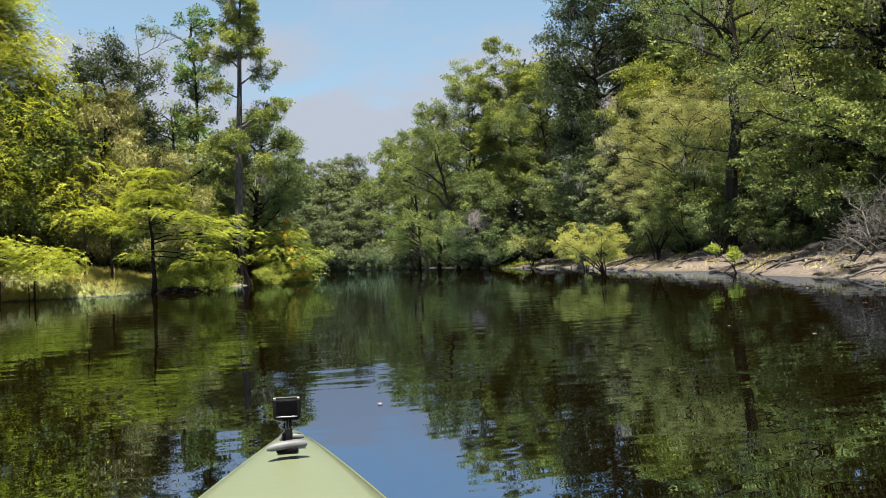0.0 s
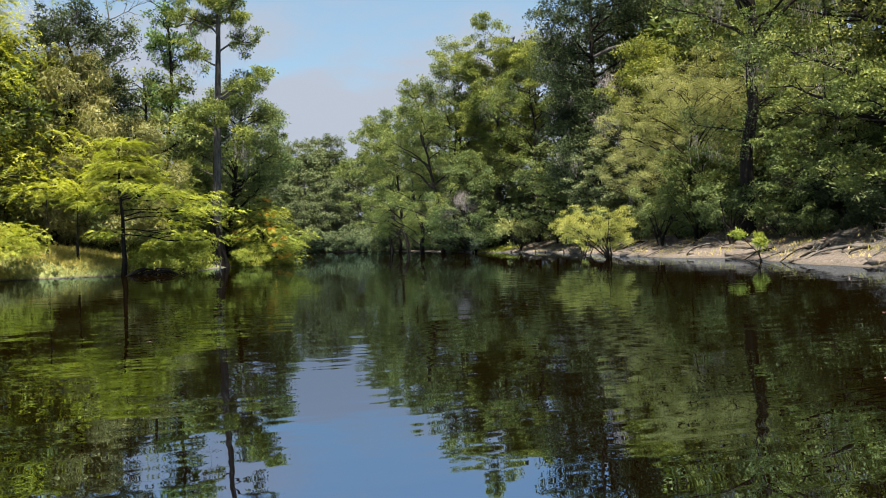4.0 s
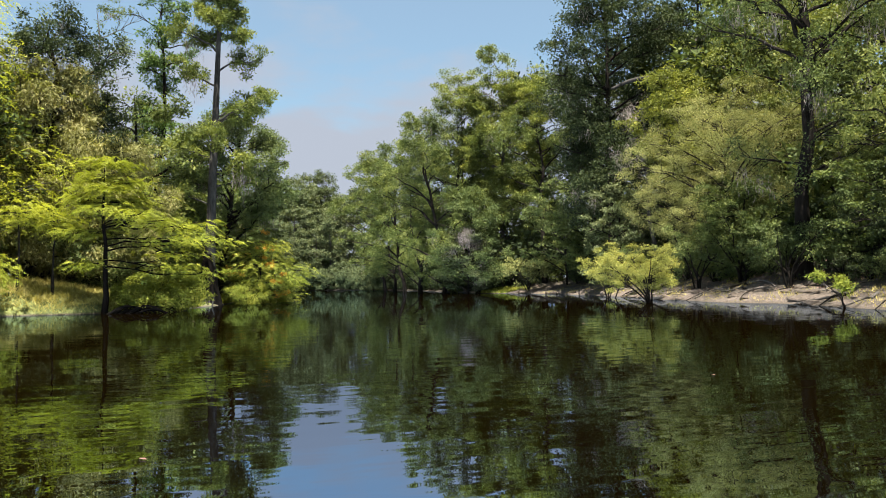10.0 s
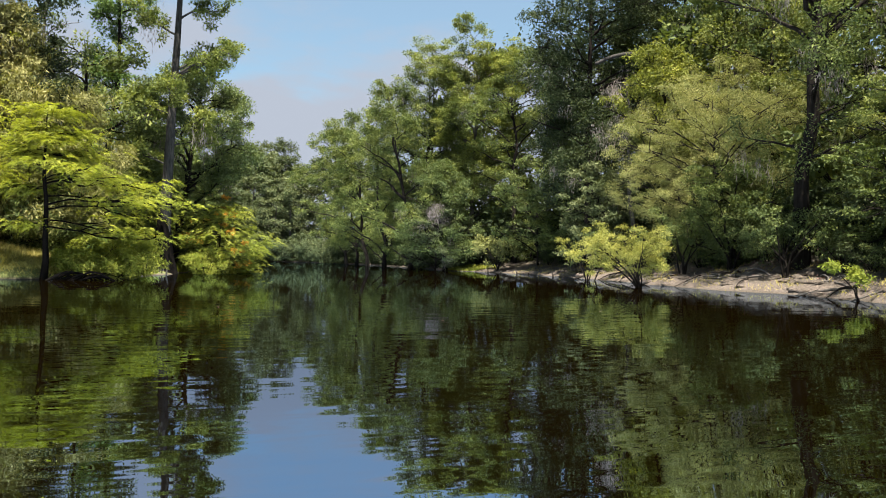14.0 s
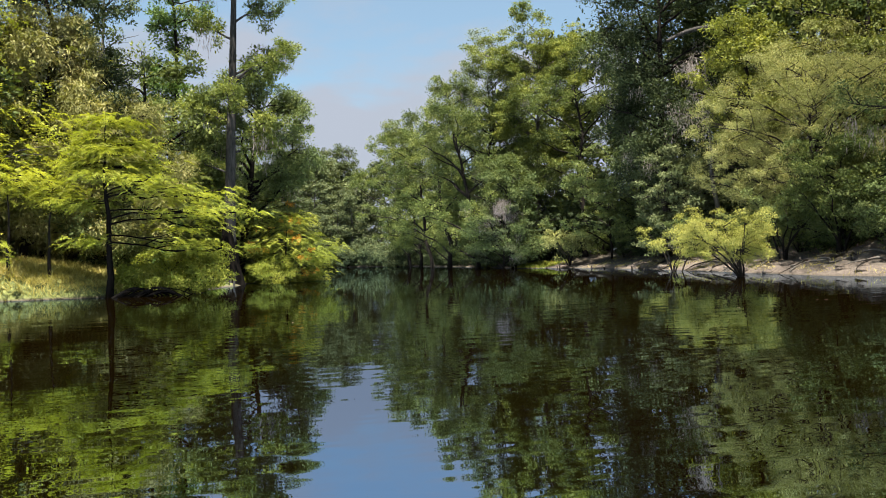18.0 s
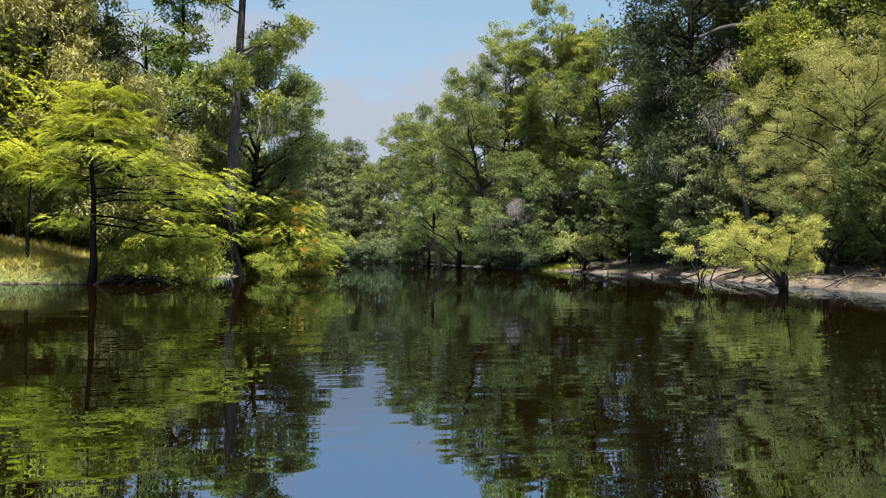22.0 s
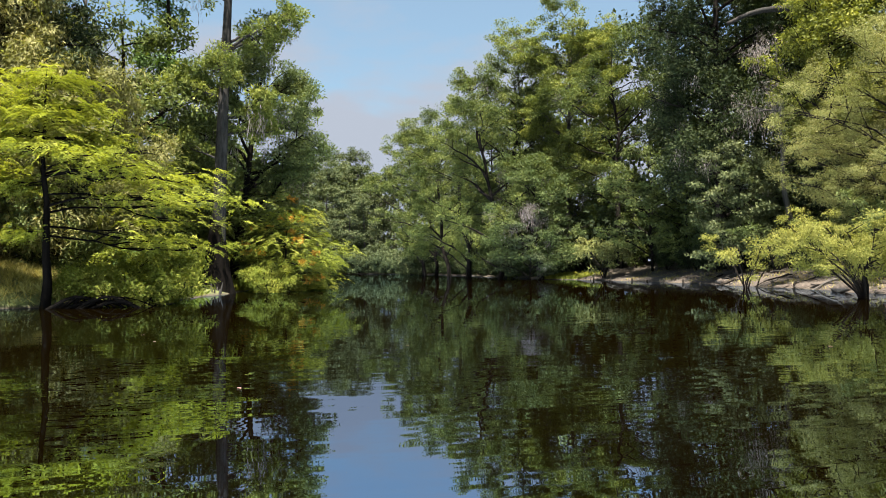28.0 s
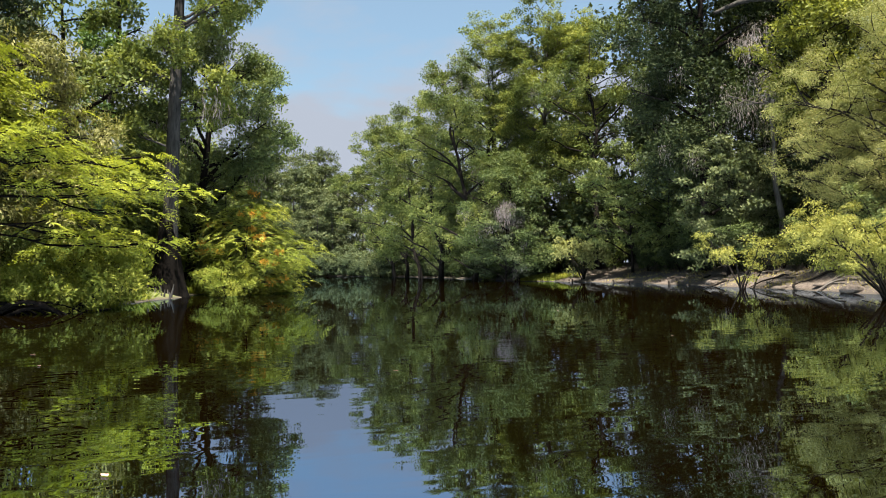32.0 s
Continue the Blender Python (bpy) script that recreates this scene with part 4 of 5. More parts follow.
FARWOOD = [
    grow("forest_tree", "hazy grey-green tree at the far bend of the river", "tree", 18, 4.5, 104, FARGREEN, BARK_GREY, 0.25, 0.03, "round", 20, 5, "broad", 80, 0.42, 1.35, slim=0.6, gaps=0.1, flat=0.75, group="trees at the river bend"),
    grow("pine_tree", "tall distant pine with rounded top and bare trunk", "tree", 25, 3.6, 105, FARGREEN, BARK_GREY, 0.3, 0.62, "round", 14, 6, "broad", 90, 0.4, 1.0, slim=0.4, gaps=0.15, flat=0.8, group="trees at the river bend"),
]
edge_row(RIGHT_Y, RIGHT_X, 1, 8.5, 4.6, 6, 40, LIGHTWOOD, 0.9, 1.15, 1.5)
edge_row(RIGHT_Y, RIGHT_X, 1, 14, 5.0, 10, 44, WOODS[::2], 0.95, 1.15, 1.5)
edge_row(RIGHT_Y, RIGHT_X, 1, 8.5, 4.6, 42, 66, WOODS, 0.95, 1.3, 1.5)
edge_row(RIGHT_Y, RIGHT_X, 1, 7.0, 6.5, 70, 130, WOODS, 0.95, 1.25, 1.5)
edge_row(RIGHT_Y, RIGHT_X, 1, 15, 8, 40, 70, WOODS, 1.05, 1.35, 1.5)
edge_row(LEFT_Y, LEFT_X, -1, 9, 5.0, 14, 75, WOODS, 0.45, 0.68, 1.5)
edge_row(LEFT_Y, LEFT_X, -1, 13, 7.0, 22, 50, WOODS, 0.45, 0.65, 1.5)
edge_row(LEFT_Y, LEFT_X, -1, 12, 3.5, 22, 44, UNDER[1:], 1.1, 1.6, 1.0)
edge_row(LEFT_Y, LEFT_X, -1, 4, 6.0, 55, 125, WOODS, 0.6, 0.8, 1.5)
edge_row(LEFT_Y, LEFT_X, -1, 16, 4.2, 30, 76, WOODS, 0.4, 0.58, 1.5)
edge_row(LEFT_Y, LEFT_X, -1, 11, 2.8, 30, 56, UNDER, 1.0, 1.5, 1.0)
for x in np.arange(-34, 44, 5.0):
    put_copy(FARWOOD[:1], float(x + rng0.uniform(-2, 2)), float(rng0.uniform(156, 168)) + max(0.0, (6 - x)) * 0.5, 0.85, 1.1)
edge_row(LEFT_Y, LEFT_X, -1, 2.5, 6.0, 84, 140, WOODS[2:], 0.7, 0.9, 1.0)
for x in np.arange(-14, 26, 3.4):
    put_copy(FARWOOD[:1], float(x), float(rng0.uniform(170, 182)) + max(0.0, (8 - x)) * 0.5, 1.0, 1.2)
for x in np.arange(-16, 20, 2.8):
    put_copy(FARWOOD[:1], float(x), float(rng0.uniform(148, 156)) + max(0.0, (8 - x)) * 0.5, 0.55, 0.8)
for x, y in ((12, 176), (16.5, 180), (7, 184), (20, 172)):
    put_copy(FARWOOD[1:], x, y, 0.95, 1.05)
for x, y in ((-24, -8), (-26, 4), (24, -10), (23, -2), (-12, -62), (0, -66), (12, -60), (-22, -30), (24, -30)):
    put_copy(WOODS, x, y, 0.9, 1.2)
for k, (x, y) in zip(BANKBUSH + FINEBUSH + LIGHTWOOD + WOODS + FARWOOD + UNDER + FARBUSH, ((21.5, 26.0), (20.6, 30.6), (-13.5, 38.5), (-10.8, 40.5), (29, 26), (34, 30), (33, 52), (-24, 40), (-5, 165), (4, 178), (27, 20), (28, 34), (-14, 45), (8, 150))):
    plant(k, x, y)


# ---- water's edge: roots, knees, branches, grass ----
def limb_thing(name, label, category, points, radii, mat, group="", sides=6):
    v, f = tube(points, radii, sides)
    return tagged(new(name, mesh_of(name, v, f, mat, True)), label, category, group)


def smooth_path(points, n=9):
    p = np.asarray(points, float)
    s = np.linspace(0, len(p) - 1, n)
    q = np.stack([np.interp(s, np.arange(len(p)), p[:, i]) for i in range(3)], -1)
    q[1:-1] = (q[:-2] + 2 * q[1:-1] + q[2:]) / 4
    return q


rng1 = np.random.default_rng(31)
for i in range(11):
    a = 2 * math.pi * i / 11 + float(rng1.uniform(-0.2, 0.2))
    out = float(rng1.uniform(0.24, 0.42))
    top = float(rng1.uniform(1.5, 2.6))
    s = np.linspace(0, 1, 7)
    pts = np.stack([math.cos(a) * (0.12 + out * s**1.8), math.sin(a) * (0.12 + out * s**1.8), top * (1 - s) - 0.25 * s], -1)
    v, f = tube(pts, 0.15 + 0.09 * s, 7)
    piece("buttress", mesh_of("buttress", v, f, BARK_WET, True), TALL, "dark wet fluted buttress")
for i in range(16):
    x, y = -2.3 + float(rng1.normal() * 0.4), 39.8 + float(rng1.normal() * 0.4)
    h = float(rng1.uniform(0.15, 0.42))
    s = np.linspace(0, 1, 5)
    pts = np.stack([x + 0.06 * rng1.normal() * s, y + 0.06 * rng1.normal() * s, -0.2 + (h + 0.2) * s], -1)
    limb_thing("cypress_knee", "pale weathered cypress knee standing in the water", "root", pts, 0.035 * (1 - s) ** 0.6 + 0.012, BARK_CYPRESS if i % 3 else BARK_GREY, "cypress knees", 7)
for i in range(18):
    x0, y0 = -5.0 + float(rng1.uniform(-0.2, 1.1)), 31.85 + float(rng1.uniform(-0.15, 0.35))
    ln, a = float(rng1.uniform(0.7, 1.9)), float(rng1.uniform(-0.3, 0.4))
    hz = float(rng1.uniform(0.06, 0.3))
    pts = smooth_path([(x0, y0, -0.05), (x0 + 0.4 * ln * math.cos(a), y0 + 0.4 * ln * math.sin(a), hz), (x0 + 0.75 * ln * math.cos(a), y0 + 0.75 * ln * math.sin(a), hz * 0.6), (x0 + ln * math.cos(a), y0 + ln * math.sin(a), -0.06)])
    limb_thing("fallen_branch", "dark wet fallen branch arching out of the water", "branch", pts, np.linspace(0.036, 0.014, 9) * float(rng1.uniform(0.7, 1.4)), BARK_WET, "fallen branches at the cypress foot", 6)
for i, (x, y, h, dx) in enumerate(((-8.0, 32.6, 0.75, 0.1), (-7.3, 33.2, 0.6, 0.12), (-6.9, 33.3, 0.7, 0.2), (-9.4, 31.4, 0.7, -0.05), (-10.2, 30.6, 0.8, 0.05), (-6.2, 33.3, 0.45, -0.1))):
    s = np.linspace(0, 1, 5)
    pts = np.stack([x + dx * s, y + 0 * s, -0.3 + (h + 0.3) * s], -1)
    limb_thing("stick", "thin dark bare stick standing in shallow water", "stick", pts, 0.035 - 0.018 * s, WETWOOD, "sticks in the shallows", 6)
for i in range(12):
    y = 42 + i * 1.6 + float(rng1.uniform(-0.5, 0.5))
    x = float(np.interp(y, RIGHT_Y, RIGHT_X)) + float(rng1.uniform(-0.5, 0.1))
    s = np.linspace(0, 1, 4)
    h = float(rng1.uniform(0.06, 0.22))
    pts = np.stack([x + 0.05 * rng1.normal() * s, y + 0 * s, -0.3 + (h + 0.3) * s], -1)
    limb_thing("stump", "small dark stump at the waterline of the spit", "stump", pts, 0.09 - 0.05 * s, WETWOOD, "stumps along the spit", 6)
for i in range(64):
    y = 11 + i * 0.56 + float(rng1.uniform(-0.6, 0.6))
    x = float(np.interp(y, RIGHT_Y, RIGHT_X)) + float(rng1.uniform(0.5, 2.4))
    ln = float(rng1.uniform(0.7, 2.0))
    a = math.pi + float(rng1.normal() * 0.7)
    k = np.linspace(0, 1, 8)
    px, py = x + ln * k * math.cos(a) + 0.1 * np.sin(k * 7 + i), y + ln * k * math.sin(a)
    pz = ground_height(px, py) + 0.02 + 0.1 * np.sin(k * math.pi) * float(rng1.uniform(0, 1))
    limb_thing("root", "exposed tree root crossing the eroded sandy bank", "root", np.stack([px, py, pz], -1), np.linspace(0.05, 0.012, 8) * float(rng1.uniform(0.6, 1.3)), BARK_GREY if i % 3 else BARK, "exposed roots", 5)
arch = smooth_path([(-0.2, -0.6, 7.4), (-1.2, -0.2, 8.8), (-2.3, 0.6, 10.0), (-3.2, 1.6, 10.9), (-4.0, 2.6, 11.5), (-5.2, 3.4, 11.5), (-6.4, 3.8, 10.9)], 15)
v, f = tube(arch, np.linspace(0.3, 0.09, 15), 9)
piece("arching_limb", mesh_of("arching_limb", v, f, BARK_CYPRESS, True), ARCHED, "thick bare grey arching limb")
for k in range(4):
    a = 0.8 + k * 1.5
    s = np.linspace(0, 1, 8)
    pts = np.stack([-1.2 + 0.25 * math.cos(a) + 0.8 * s**1.5 * math.cos(a) - 0.3 * s, -0.9 + 0.25 * math.sin(a) + 0.7 * s**1.5 * math.sin(a) + 0.3 * s, -0.4 + 3.6 * s], -1)
    v, f = tube(pts, 0.07 * (1 - 0.7 * s), 7)
    piece("stem", mesh_of("stem", v, f, BARK, True), IRON)


def dead_fall(x, y, turn, scale, seed):
    """A toppled leafless crown with one heavy crooked limb."""
    rng = np.random.default_rng(seed)
    root = new("fallen_tree")
    tagged(root, "grey leafless fallen tree tangled on the sandy bank", "tree")
    main = smooth_path([(1.6, 0.0, 0.25), (0.9, 0.1, 0.12), (0.5, 0.0, 0.55), (0.0, -0.1, 0.75), (-0.35, 0, 0.45), (-0.6, 0.1, 0.1)], 12)
    v, f = tube(main, np.linspace(0.09, 0.04, 12), 7)
    piece("trunk", mesh_of("trunk", v, f, BARK, True), root)
    fine = []
    for i in range(16):
        b0 = main[int(rng.integers(1, 11))]
        d = unit(rng.normal(size=3) * (0.8, 0.8, 0.5) + (0, 0, 0.75))
        ln = float(rng.uniform(0.4, 1.15))
        pts = b0 + d * (ln * np.linspace(0, 1, 6))[:, None] + np.cumsum(rng.normal(size=(6, 3)) * 0.1, 0)
        v, f = tube(pts, np.linspace(0.028, 0.008, 6), 5)
        piece("branch", mesh_of("branch", v, f, BARK_GREY, True), root)
        for j in range(26):
            p = pts[int(rng.integers(1, 6))]
            dd = unit(d + rng.normal(size=3) * 0.9)
            l2 = float(rng.uniform(0.2, 0.6))
            fine.append(([p, p + dd * l2 * 0.5 + rng.normal(size=3) * 0.07, p + dd * l2 + rng.normal(size=3) * 0.08], [0.007, 0.005, 0.003]))
    v, f = tubes(fine, 4)
    piece("branchwork", mesh_of("branchwork", v, f, BARK_GREY, True), root, kind="stuff")
    root.matrix_basis = pose(x, y, ground_z(x, y) - 0.08, 0, 0, turn)
    root.scale = (scale,) * 3


def root_mass(x, y, z, seed):
    """The upturned roots of a fallen tree."""
    rng = np.random.default_rng(seed)
    root = new("uprooted_stump")
    tagged(root, "dark tangle of upturned roots among the bushes", "stump")
    for i in range(22):
        d = unit(rng.normal(size=3) * (1, 0.6, 0.8) + (0, -0.3, 0.2))
        ln = float(rng.uniform(0.5, 1.1))
        pts = d * (ln * np.linspace(0.05, 1, 7))[:, None] + np.cumsum(rng.normal(size=(7, 3)) * 0.05, 0)
        v, f = tube(pts, np.linspace(0.07, 0.012, 7), 5)
        piece("root", mesh_of("root", v, f, BARK if i % 3 else BARK_GREY, True), root)
    root.matrix_basis = pose(x, y, z)


root_mass(-3.6, 37.6, 1.1, 57)
dead_fall(14.3, 14.9, 0, 0.95, 51)
dead_fall(15.7, 16.3, 40, 0.9, 52)


def bank_clods(count, seed):
    """Uneven lumps of washed-out earth along the sandy shore."""
    rng = np.random.default_rng(seed)
    bm = bmesh.new()
    bmesh.ops.create_icosphere(bm, subdivisions=2, radius=1.0)
    base = np.array([v.co[:] for v in bm.verts])
    tri = np.array([[v.index for v in f.verts] for f in bm.faces])
    bm.free()
    vs, fs = [], []
    for i in range(count):
        y = float(rng.uniform(12, 52))
        x = float(np.interp(y, RIGHT_Y, RIGHT_X)) + float(rng.uniform(-0.1, 2.6))
        s = float(rng.uniform(0.06, 0.3)) * np.array([rng.uniform(0.7, 1.6), rng.uniform(0.7, 1.6), rng.uniform(0.3, 0.6)])
        p = base * (1 + 0.3 * np.sin(base @ rng.normal(size=3) * 3.0 + rng.uniform(0, 6)) + 0.15 * np.sin(base @ rng.normal(size=3) * 6.0))[:, None] * s
        vs.append(p + (x, y, ground_z(x, y) - 0.02))
        fs.append(tri + len(base) * i)
    tagged(new("bank_clods", mesh_of("bank_clods", np.concatenate(vs), np.concatenate(fs), GROUND, True)), "lumps of washed-out earth along the sandy shore", "earth", kind="stuff")


bank_clods(110, 77)


def grass_patch(name, label, xs, ys, count, height, mat, seed, width=0.012, keep=None):
    rng = np.random.default_rng(seed)
    x, y = rng.uniform(*xs, count), rng.uniform(*ys, count)
    z = ground_height(x, y)
    ok = (z > 0.015) & (keep(x, y, z) if keep else True)
    x, y, z = x[ok], y[ok], z[ok]
    c = np.stack([x, y, z - 0.02], -1)
    d = np.stack([rng.normal(size=len(x)) * 0.9, rng.normal(size=len(x)) * 0.9, np.ones(len(x))], -1)
    n = rng.normal(size=c.shape) * 0.5 + (0, 0, 1.0)
    h = height * rng.uniform(0.5, 1.3, len(x))
    v, f = leaves(c, d, n, h, width * rng.uniform(0.7, 1.5, len(x)) * (h / height + 0.5), 0.05)
    tagged(new(name, mesh_of(name, v, f, mat)), label, "grass", kind="stuff")


grass_patch("bank_grass", "pale yellow-green grass on the low bank below the cypresses", (-13, -4.6), (30, 40), 70000, 0.3, GRASS, 1, 0.011)
grass_patch("shore_plants", "bright green low plants along the waterline", (-5.0, 1.5), (32.3, 47), 40000, 0.34, LIME, 2, 0.022, lambda x, y, z: (z < 0.3) & (np.hypot(x + 2.0, y - 40.2) > 1.5))
grass_patch("spit_grass", "short light green grass on the sandy spit", (17.5, 22.5), (60.5, 66), 6000, 0.26, LIME, 3, 0.03, lambda x, y, z: z < 0.4)
grass_patch("bank_tufts", "sparse grass tufts on the sandy bank", (12, 24), (10, 56), 60000, 0.17, GRASS, 4, 0.009, lambda x, y, z: (wobble(x, y, 1.6, 3.3) > 0.35) & (z < 1.4))


def leaf_litter():
    rng = np.random.default_rng(8)
    n = 15000
    y = rng.uniform(9, 56, n)
    x = np.interp(y, RIGHT_Y, RIGHT_X) + rng.uniform(0.4, 8.5, n) ** 1.0
    z = ground_height(x, y)
    keep = z > 0.25 + rng.uniform(0, 0.7, n)
    c = np.stack([x, y, z + 0.015], -1)[keep]
    d = rng.normal(size=c.shape) * (1, 1, 0.25)
    nn = rng.normal(size=c.shape) * 0.3 + (0, 0, 1)
    v, f = leaves(c, d, nn, rng.uniform(0.05, 0.13, len(c)), 0.05, 0.2)
    tagged(new("leaf_litter", mesh_of("leaf_litter", v, f, LITTER)), "brown fallen leaves scattered over the sandy bank", "leaves", kind="stuff")


LITTER = leaf_material("dry_leaves", (0.05, 0.035, 0.02), (0.15, 0.105, 0.065), (0.32, 0.24, 0.16), 0.1, 0.1)
leaf_litter()


def floating_leaves():
    rng = np.random.default_rng(9)
    n = 34
    c = np.stack([rng.uniform(-6, 9, n), rng.uniform(2, 30, n), np.full(n, 0.006)], -1)
    v, f = leaves(c, rng.normal(size=c.shape) * (1, 1, 0), np.tile((0, 0, 1.0), (n, 1)), rng.uniform(0.03, 0.07, n), 0.03, 0.05)
    tagged(new("floating_leaves", mesh_of("floating_leaves", v, f, LITTER)), "small dry leaves floating on the river", "leaves", kind="stuff")


floating_leaves()

# ---- kayak and its action camera ----
KAYAK = bpy.data.materials.new("kayak_plastic")


def kayak_paint():
    KAYAK.use_nodes = True
    N, K = KAYAK.node_tree.nodes, KAYAK.node_tree.links
    b = N["Principled BSDF"]
    n = noise_node(N, K, 1.3, 2.0, 0.4)
    f = noise_node(N, K, 40.0, 4.0)
    r = ramp_node(N, K, n.outputs["Fac"], [(0.3, (0.02, 0.03, 0.055)), (0.33, (0.052, 0.064, 0.041)), (0.55, (0.064, 0.077, 0.047)), (0.8, (0.078, 0.084, 0.044))])
    K.new(r.outputs[0], b.inputs["Base Color"])
    b.inputs["Roughness"].default_value = 0.42
    bp = N.new("ShaderNodeBump")
    bp.inputs["Strength"].default_value, bp.inputs["Distance"].default_value = 0.15, 0.003
    K.new(f.outputs["Fac"], bp.inputs["Height"])
    K.new(bp.outputs[0], b.inputs["Normal"])


kayak_paint()
BLACK = plain_material("black_plastic", (0.0015, 0.0015, 0.0017), (0.004, 0.004, 0.0044), 0.6, 60, spec=0.04)
SCREEN = plain_material("dark_screen", (0.001, 0.001, 0.0012), (0.002, 0.002, 0.0024), 0.3, 20, 0.0, 0.0, 0.03)
STEEL = plain_material("brushed_steel", (0.12, 0.12, 0.125), (0.2, 0.2, 0.205), 0.35, 90, 1.0)
HANDLE = plain_material("grey_moulded_handle", (0.05, 0.052, 0.055), (0.09, 0.092, 0.096), 0.55, 30, spec=0.3)
GREYP = plain_material("grey_rubber", (0.006, 0.006, 0.0065), (0.014, 0.014, 0.015), 0.6, 30)


def box(w, d, h, bevel=0.004, seg=3):
    bm = bmesh.new()
    bmesh.ops.create_cube(bm, size=1.0, matrix=Matrix.Diagonal((w, d, h, 1)))
    if bevel:
        bmesh.ops.bevel(bm, geom=bm.edges[:], offset=bevel, segments=seg, affect="EDGES", profile=0.5)
    return bm


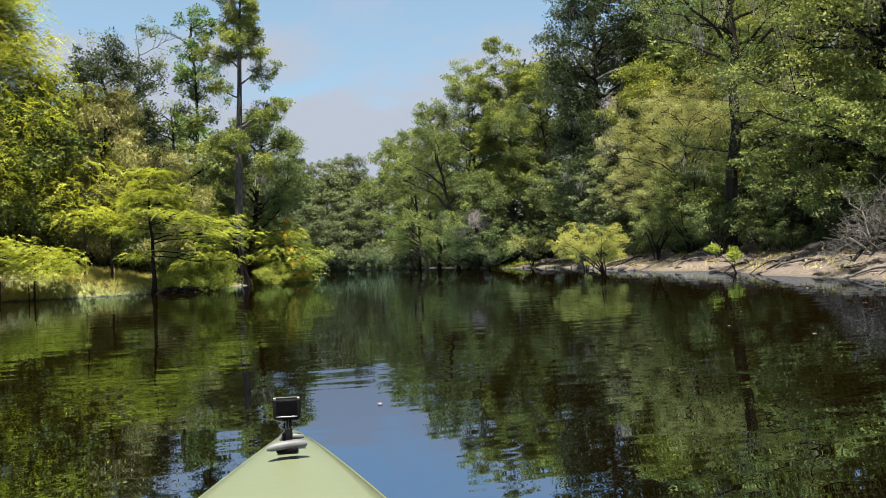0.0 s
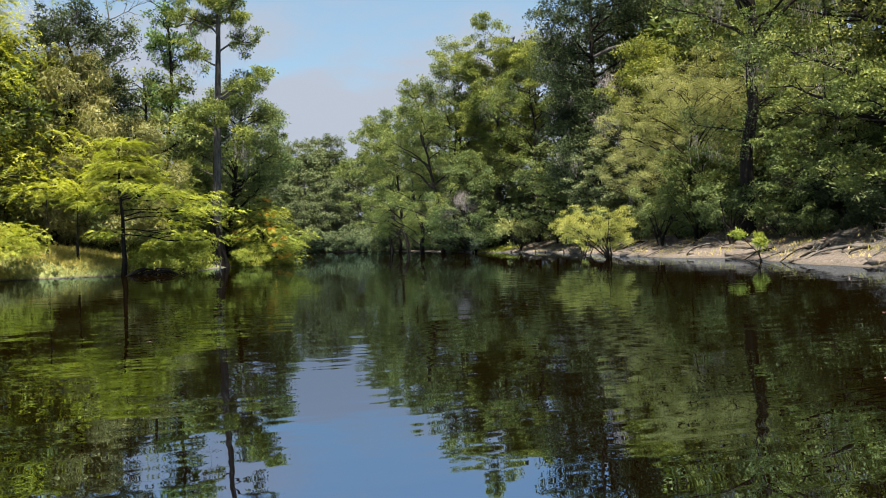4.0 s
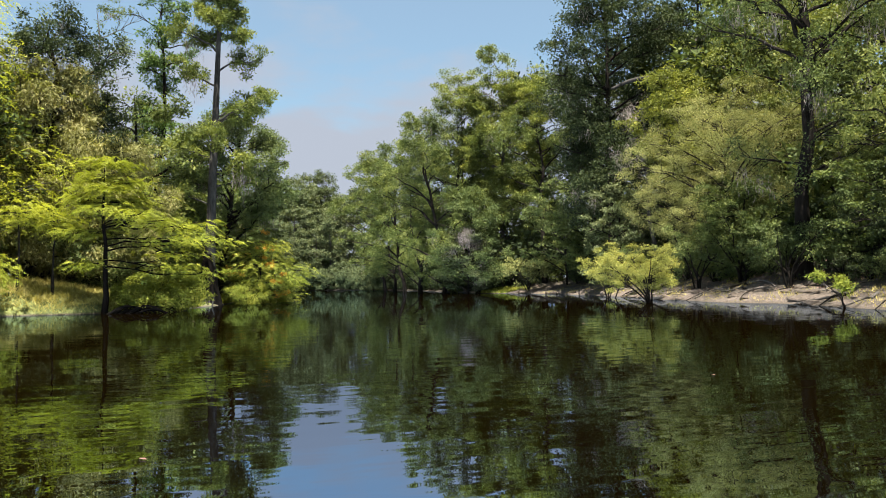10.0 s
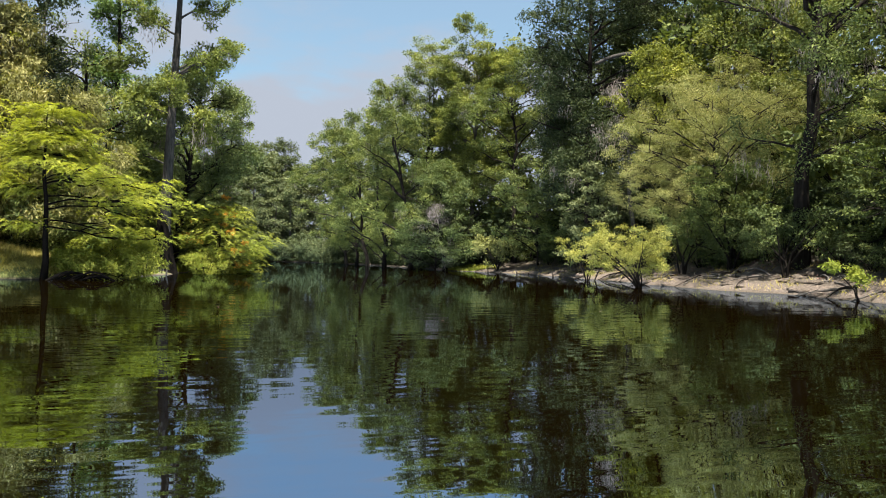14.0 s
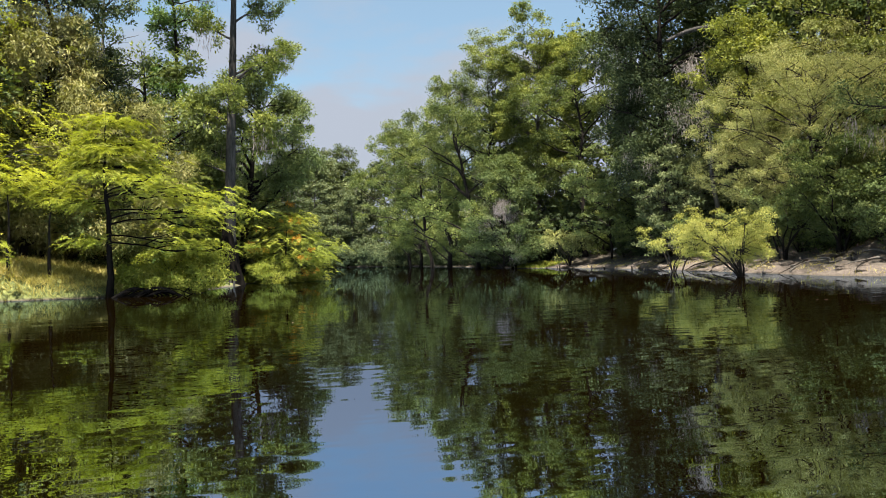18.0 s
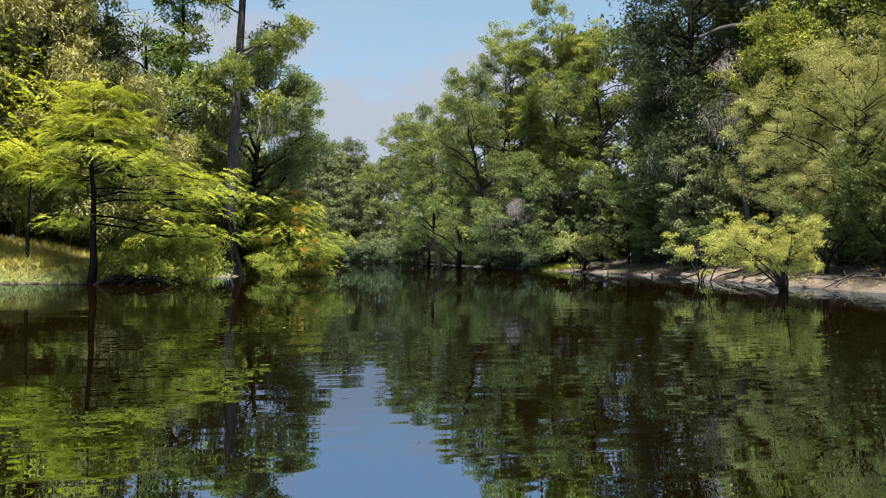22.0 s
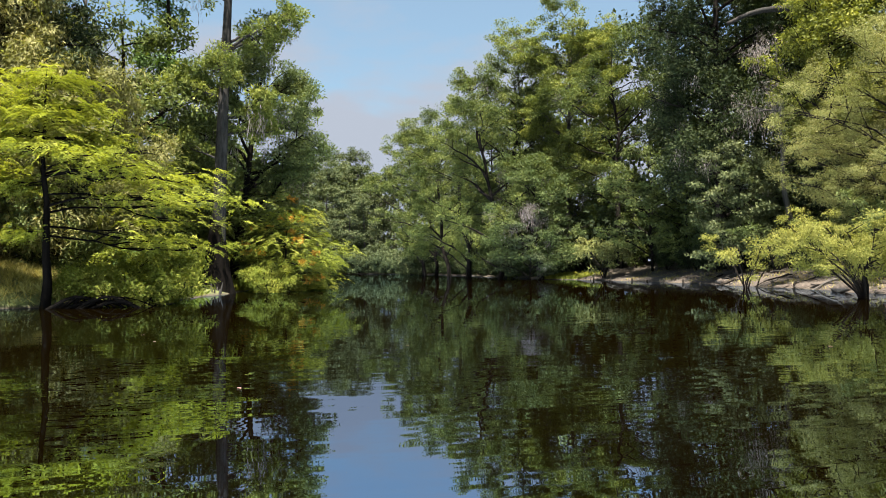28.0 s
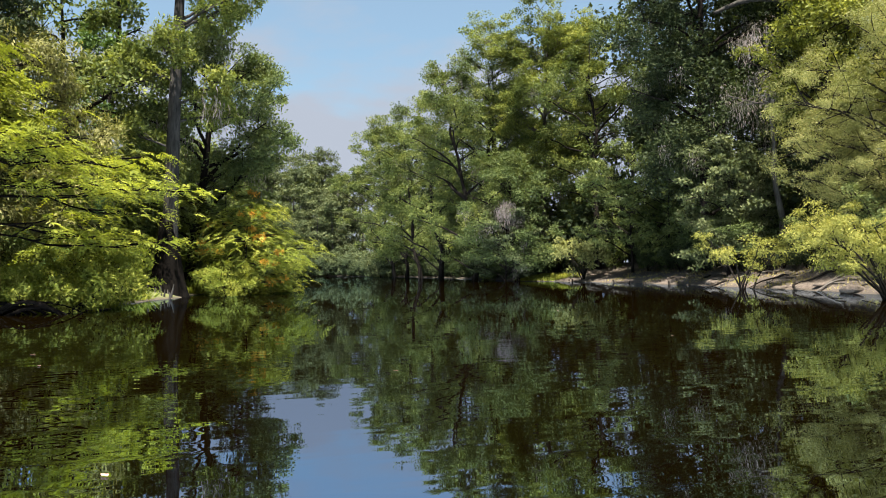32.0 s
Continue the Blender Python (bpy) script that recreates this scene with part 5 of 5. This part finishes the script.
def build_kayak():
    root = new("kayak")
    tagged(root, "lime-green plastic kayak with dark blue swirls afloat on the river", "kayak")
    ys = np.linspace(-1.6, 1.34, 32)
    u = (ys + 1.6) / 2.94
    half = 0.36 * np.clip(np.sin(np.pi * np.clip(u * 0.97 + 0.015, 0, 1)), 0.0, 1) ** 0.85 + 0.012
    gun = 0.26 + 0.055 * np.abs(2 * u - 1) ** 3
    keel = -0.09 + 0.26 * np.abs(2 * u - 1) ** 5

    def skin(rows, name, label=""):
        rows = np.array(rows)
        a, c = rows.shape[:2]
        i, j = np.meshgrid(np.arange(a - 1), np.arange(c - 1), indexing="ij")
        k = i * c + j
        f = np.stack([k, k + 1, k + c + 1, k + c], -1).reshape(-1, 4)
        me = mesh_of(name, rows.reshape(-1, 3), f, KAYAK, True)
        ob = piece(name, me, root, label)
        ob.modifiers.new("thick", "SOLIDIFY").thickness = 0.006
        return ob

    skin([[(w * s, y, k + (g - k) * abs(s) ** 2.6) for s in np.linspace(-1, 1, 17)] for y, w, g, k in zip(ys, half, gun, keel)], "hull")

    def deck(lo, hi, name):
        rows = [[(w * s, y, g + 0.022 * (1 - s * s)) for s in np.linspace(-1, 1, 13)] for y, w, g in zip(ys, half, gun) if lo <= y <= hi]
        skin(rows, name)

    deck(0.4, 1.6, "front_deck")
    deck(-1.7, -0.5, "rear_deck")
    for sgn in (-1, 1):
        rows = [[(sgn * w * s, y, g + 0.022 * (1 - s * s)) for s in np.linspace(0.78, 1, 4)] for y, w, g in zip(ys, half, gun) if -0.62 <= y <= 0.5]
        skin(rows, "side_deck")
    a = np.linspace(0, 2 * np.pi, 41)
    v, f = tube(np.stack([0.285 * np.cos(a), -0.06 + 0.5 * np.sin(a), 0.3 + 0 * a], -1), np.full(41, 0.014), 8)
    piece("cockpit_rim", mesh_of("cockpit_rim", v, f, BLACK, True), root, "black cockpit rim")
    part("seat", box(0.42, 0.4, 0.06, 0.02), BLACK, root, "black moulded seat", pose(0, -0.2, 0.06))
    part("backrest", box(0.4, 0.05, 0.3, 0.02), BLACK, root, "black padded backrest", pose(0, -0.44, 0.24, -8))
    s = np.linspace(-1, 1, 11)
    v, f = tube(np.stack([0.047 * s, 1.115 + 0.006 * s, 0.347 + 0.003 * (1 - s * s) + 0.002 * s], -1), 0.005 + 0.0055 * (1 - s**4), 8)
    handle = piece("carry_handle", mesh_of("carry_handle", v, f, HANDLE, True), root, "grey moulded carry handle")
    v, f = tube(np.stack([0.03 * s + 0.008, 1.185 + 0.004 * s, 0.35 + 0.004 * (1 - s * s)], -1), 0.004 + 0.004 * (1 - s**4), 8)
    piece("strap_keeper", mesh_of("strap_keeper", v, f, HANDLE, True), root, "small grey strap keeper")
    part("handle_base", box(0.05, 0.02, 0.012, 0.004), BLACK, handle, at=pose(0, 1.118, 0.338))
    root.matrix_basis = pose(-0.064, 0.66, 0.035, 0, 0, -3.9)
    return root


def build_action_camera():
    root = new("action_camera")
    tagged(root, "small black action camera on a clip mount at the kayak's bow", "camera")
    part("housing", box(0.066, 0.034, 0.05, 0.006), BLACK, root, at=pose(0, 0, 0))
    part("screen", box(0.052, 0.003, 0.034, 0.0012), SCREEN, root, "dark glossy screen", pose(0, -0.0172, 0.003))
    part("trim_bar", box(0.052, 0.004, 0.003, 0.001), STEEL, root, "silver bar below the screen", pose(0, -0.0172, -0.019))
    part("latch", box(0.06, 0.03, 0.004, 0.0015), GREYP, root, "dark grey latch along the top", pose(0, 0, 0.027))
    for x in (-0.029, 0.029):
        part("corner_clip", box(0.007, 0.01, 0.007, 0.002), STEEL, root, at=pose(x, -0.013, 0.024))
    bm = bmesh.new()
    bmesh.ops.create_cone(bm, cap_ends=True, segments=16, radius1=0.0065, radius2=0.0065, depth=0.022, matrix=pose(0.021, 0, -0.03, 0, 90, 0))
    part("thumb_screw", bm, STEEL, root, "steel thumb screw")
    for x in (-0.007, 0, 0.007):
        part("hinge_finger", box(0.0035, 0.014, 0.026, 0.002), BLACK, root, at=pose(x, 0, -0.036))
    part("mount_arm", box(0.024, 0.02, 0.04, 0.004), BLACK, root, at=pose(0, 0, -0.066))
    part("mount_base", box(0.05, 0.055, 0.014, 0.004), BLACK, root, at=pose(0, 0, -0.089))
    a = np.linspace(0, 3 * np.pi, 40)
    v, f = tube(np.stack([-0.012 + 0.006 * np.cos(a), -0.014 - 0.0006 * a, -0.03 - 0.0035 * a], -1), np.full(40, 0.0014), 5)
    piece("lanyard", mesh_of("lanyard", v, f, GREYP, True), root, "thin grey cord")
    root.matrix_basis = pose(0.016, 1.848, 0.456, -10, 1.0, -4)


build_kayak()
build_action_camera()
